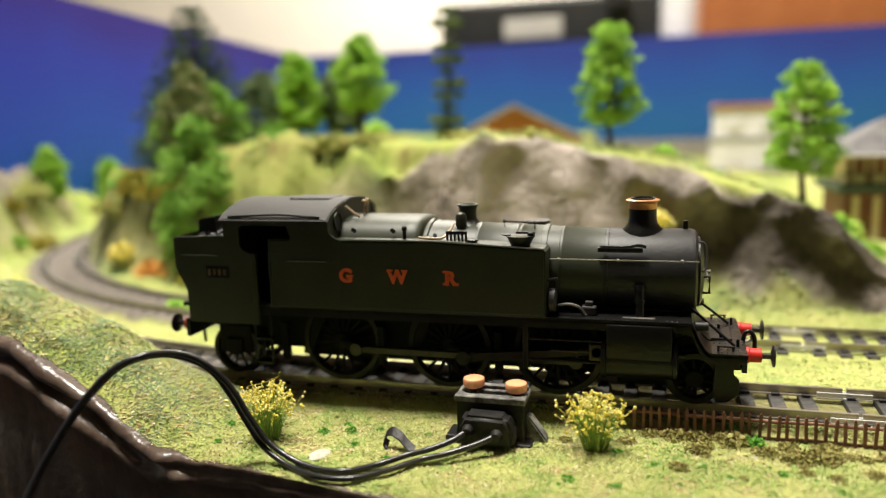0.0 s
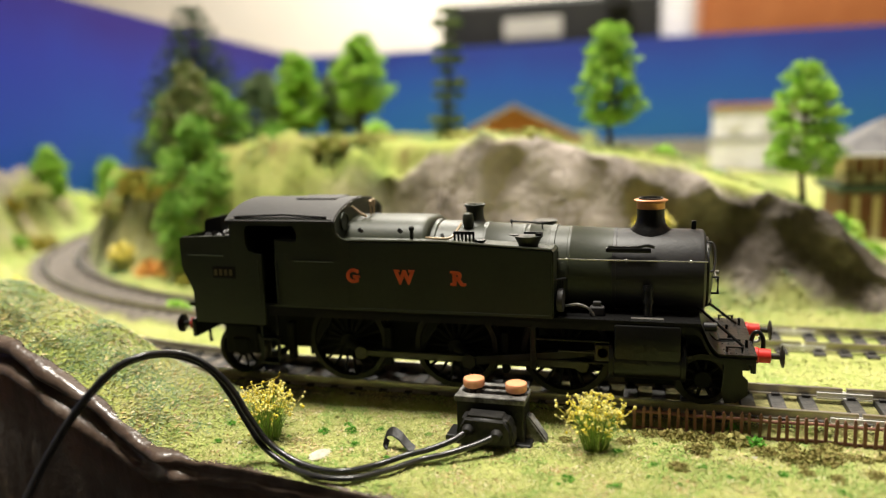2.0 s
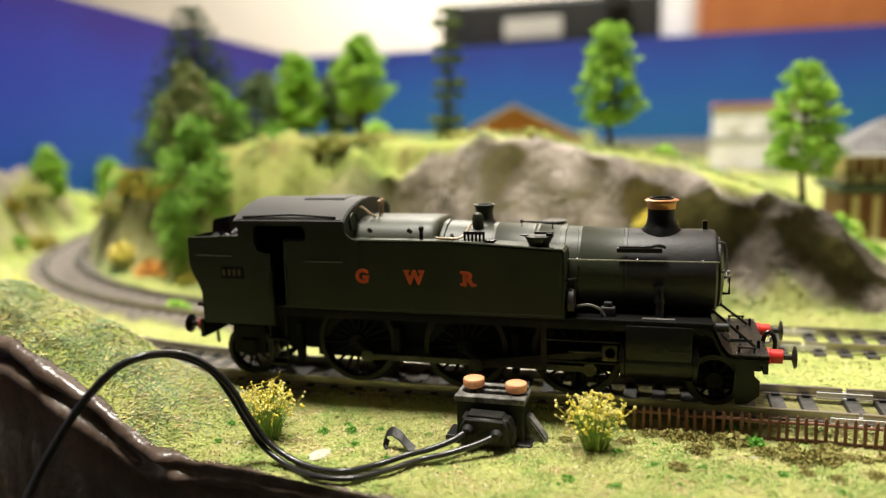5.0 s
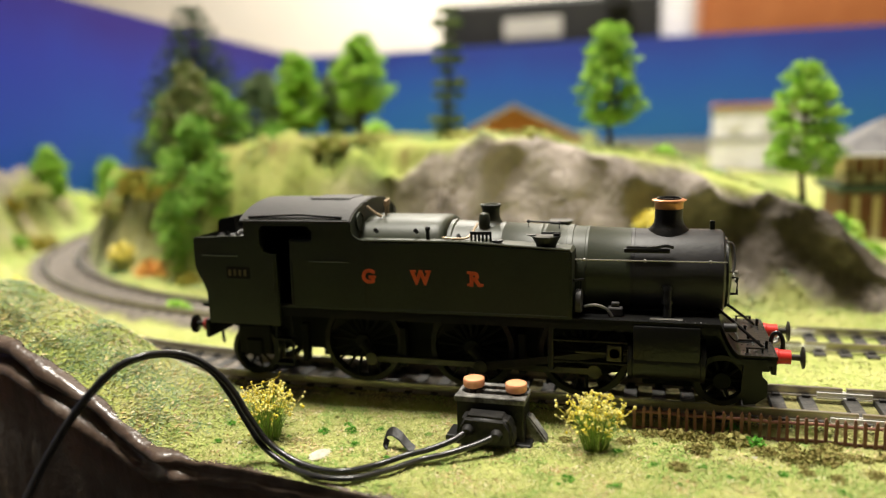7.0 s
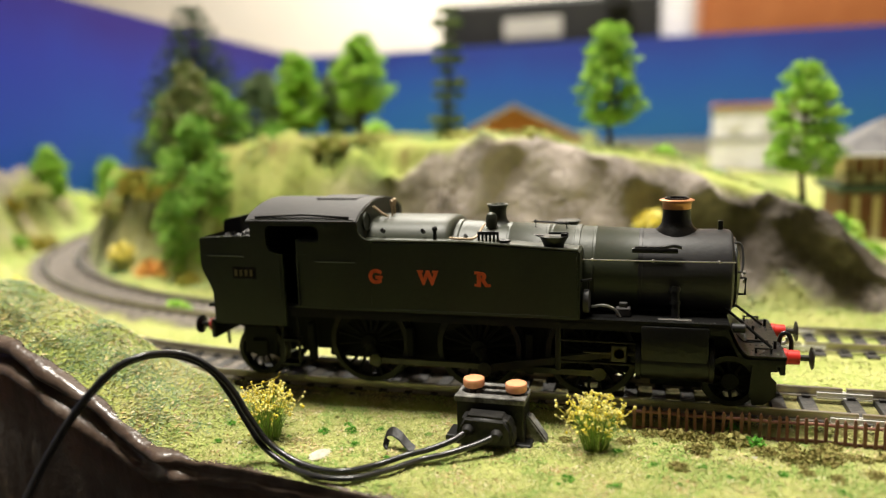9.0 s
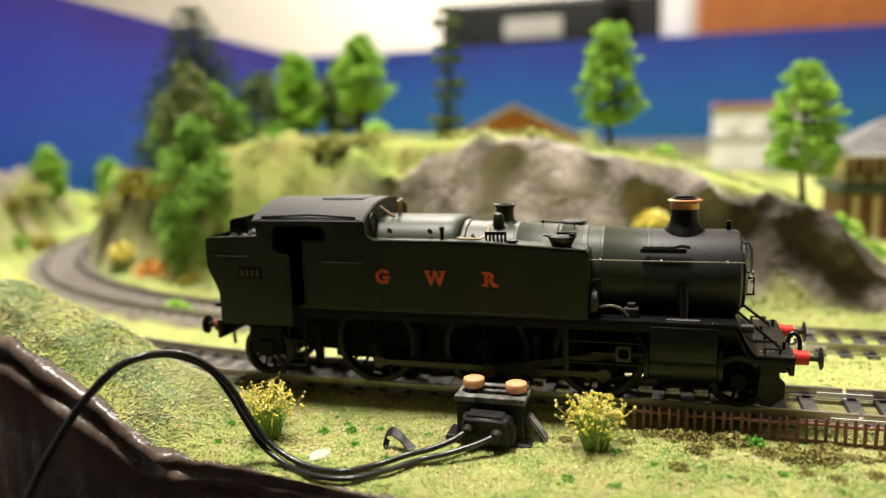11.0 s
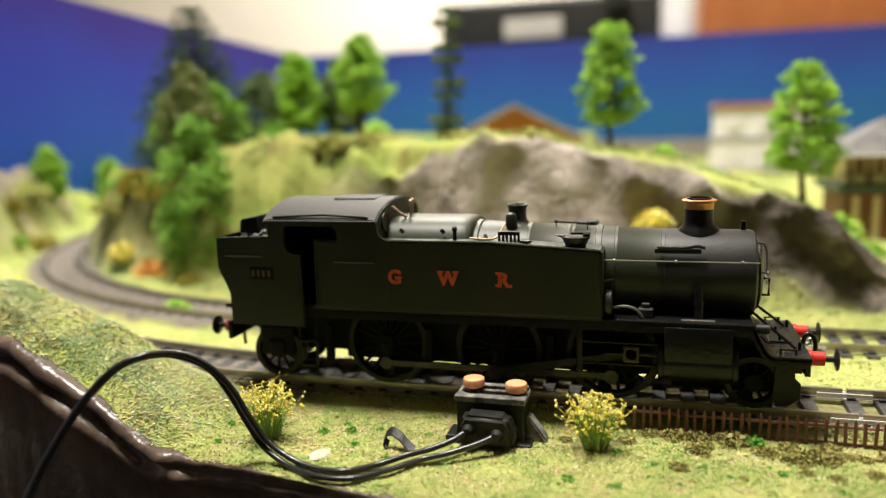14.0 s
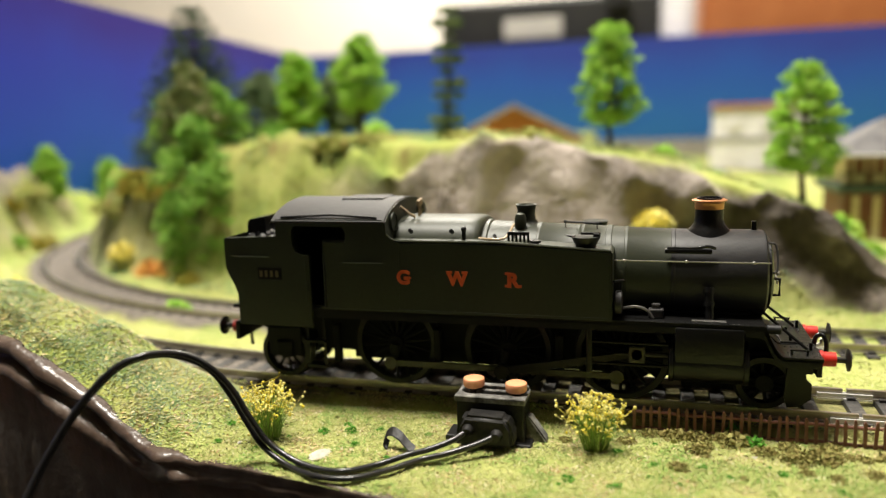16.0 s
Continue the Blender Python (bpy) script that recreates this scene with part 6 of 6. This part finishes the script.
# the widest, flattest one stands for a patch of glue, the others are stones
for x, y, r in ((-116.6, -47, 3.8), (-20.7, -27, 1.0), (-103.5, -48.4, 0.8), (-139.5, -43.4, 1.1)):
    bm = bmesh.new()
    bmesh.ops.create_icosphere(bm, subdivisions=2, radius=r, matrix=Matrix.Diagonal((1, 0.6, 0.45 if r < 3 else 0.2, 1)))
    for v in bm.verts:
        v.co *= 1 + 0.2 * noise.noise(v.co * 0.9 + Vector((x, y, 0)))
    ob = part("pale_lump", bm, "pale_stone")
    ob.matrix_world = pose(x * MM, y * MM, (land(x, y)[0] + (0.02 if r > 3 else -0.1) * r) * MM, 0, 0, x * 7)
    tagged(ob, "small pale lump lying on the grass", "stone", "pale stones")
bm = bmesh.new()
tube(bm, [(-219.4, -20, 15), (-219.2, -20, 19), (-218.6, -20.2, 21.4)], 0.3, 6)
tube(bm, [(-219.3, -20, 18), (-221, -20, 19.6), (-222.6, -20.2, 19.4)], 0.2, 6)
tube(bm, [(-219.2, -20, 19), (-217.6, -20, 20.2)], 0.18, 6)
tagged(part("dry_twig", bm, "bark"), "dry brown twig on the bank's crest", "twig")


# ---- what moves ----
def motions():
    way = [(0, -15.89), (1, -14.92), (2, -13.95), (3, -13.08), (4, -12.2), (6.5, -10.0), (7.5, -9.1), (8.5, -8.16), (9, -7.68), (10.2, -6.55),
           (11.5, -5.25), (12.5, -4.16), (13.5, -2.98), (14.5, -1.83), (15.5, -0.7), (16, 0.0)]
    walk(ENGINE, [(t, pose(d * MM, 0, 0)) for t, d in way])
    end = -102.0     # crank angle at the clip's end, degrees from straight ahead
    for w, x, s, r, throw in WHEELS:
        rows = []
        for t, d in way:
            turn = math.degrees(d / r)
            a = turn - (end if s < 0 else end + 90)
            rows.append((t, pose(x * MM, s * 8.4 * MM, r * MM, 0, a, 0)))
        walk(w, rows)
    for s, c, k, h, L in RODS:
        rc, rk, rh = [], [], []
        for t, d in way:
            a = radians((end if s < 0 else end + 90)) - d / 11.35
            px, pz = 5.1 * math.cos(a), 11.35 + 5.1 * math.sin(a)
            rc.append((t, pose((-110.3 + px) * MM, s * 10.9 * MM, pz * MM)))
            b = math.asin((12.95 - pz) / L)
            rk.append((t, pose((-79.5 + px) * MM, s * 12.6 * MM, pz * MM, 0, -math.degrees(b), 0)))
            rh.append((t, pose((-79.5 + px + L * math.cos(b)) * MM, s * 12.6 * MM, 12.95 * MM)))
        walk(c, rc)
        walk(k, rk)
        walk(h, rh)


motions()
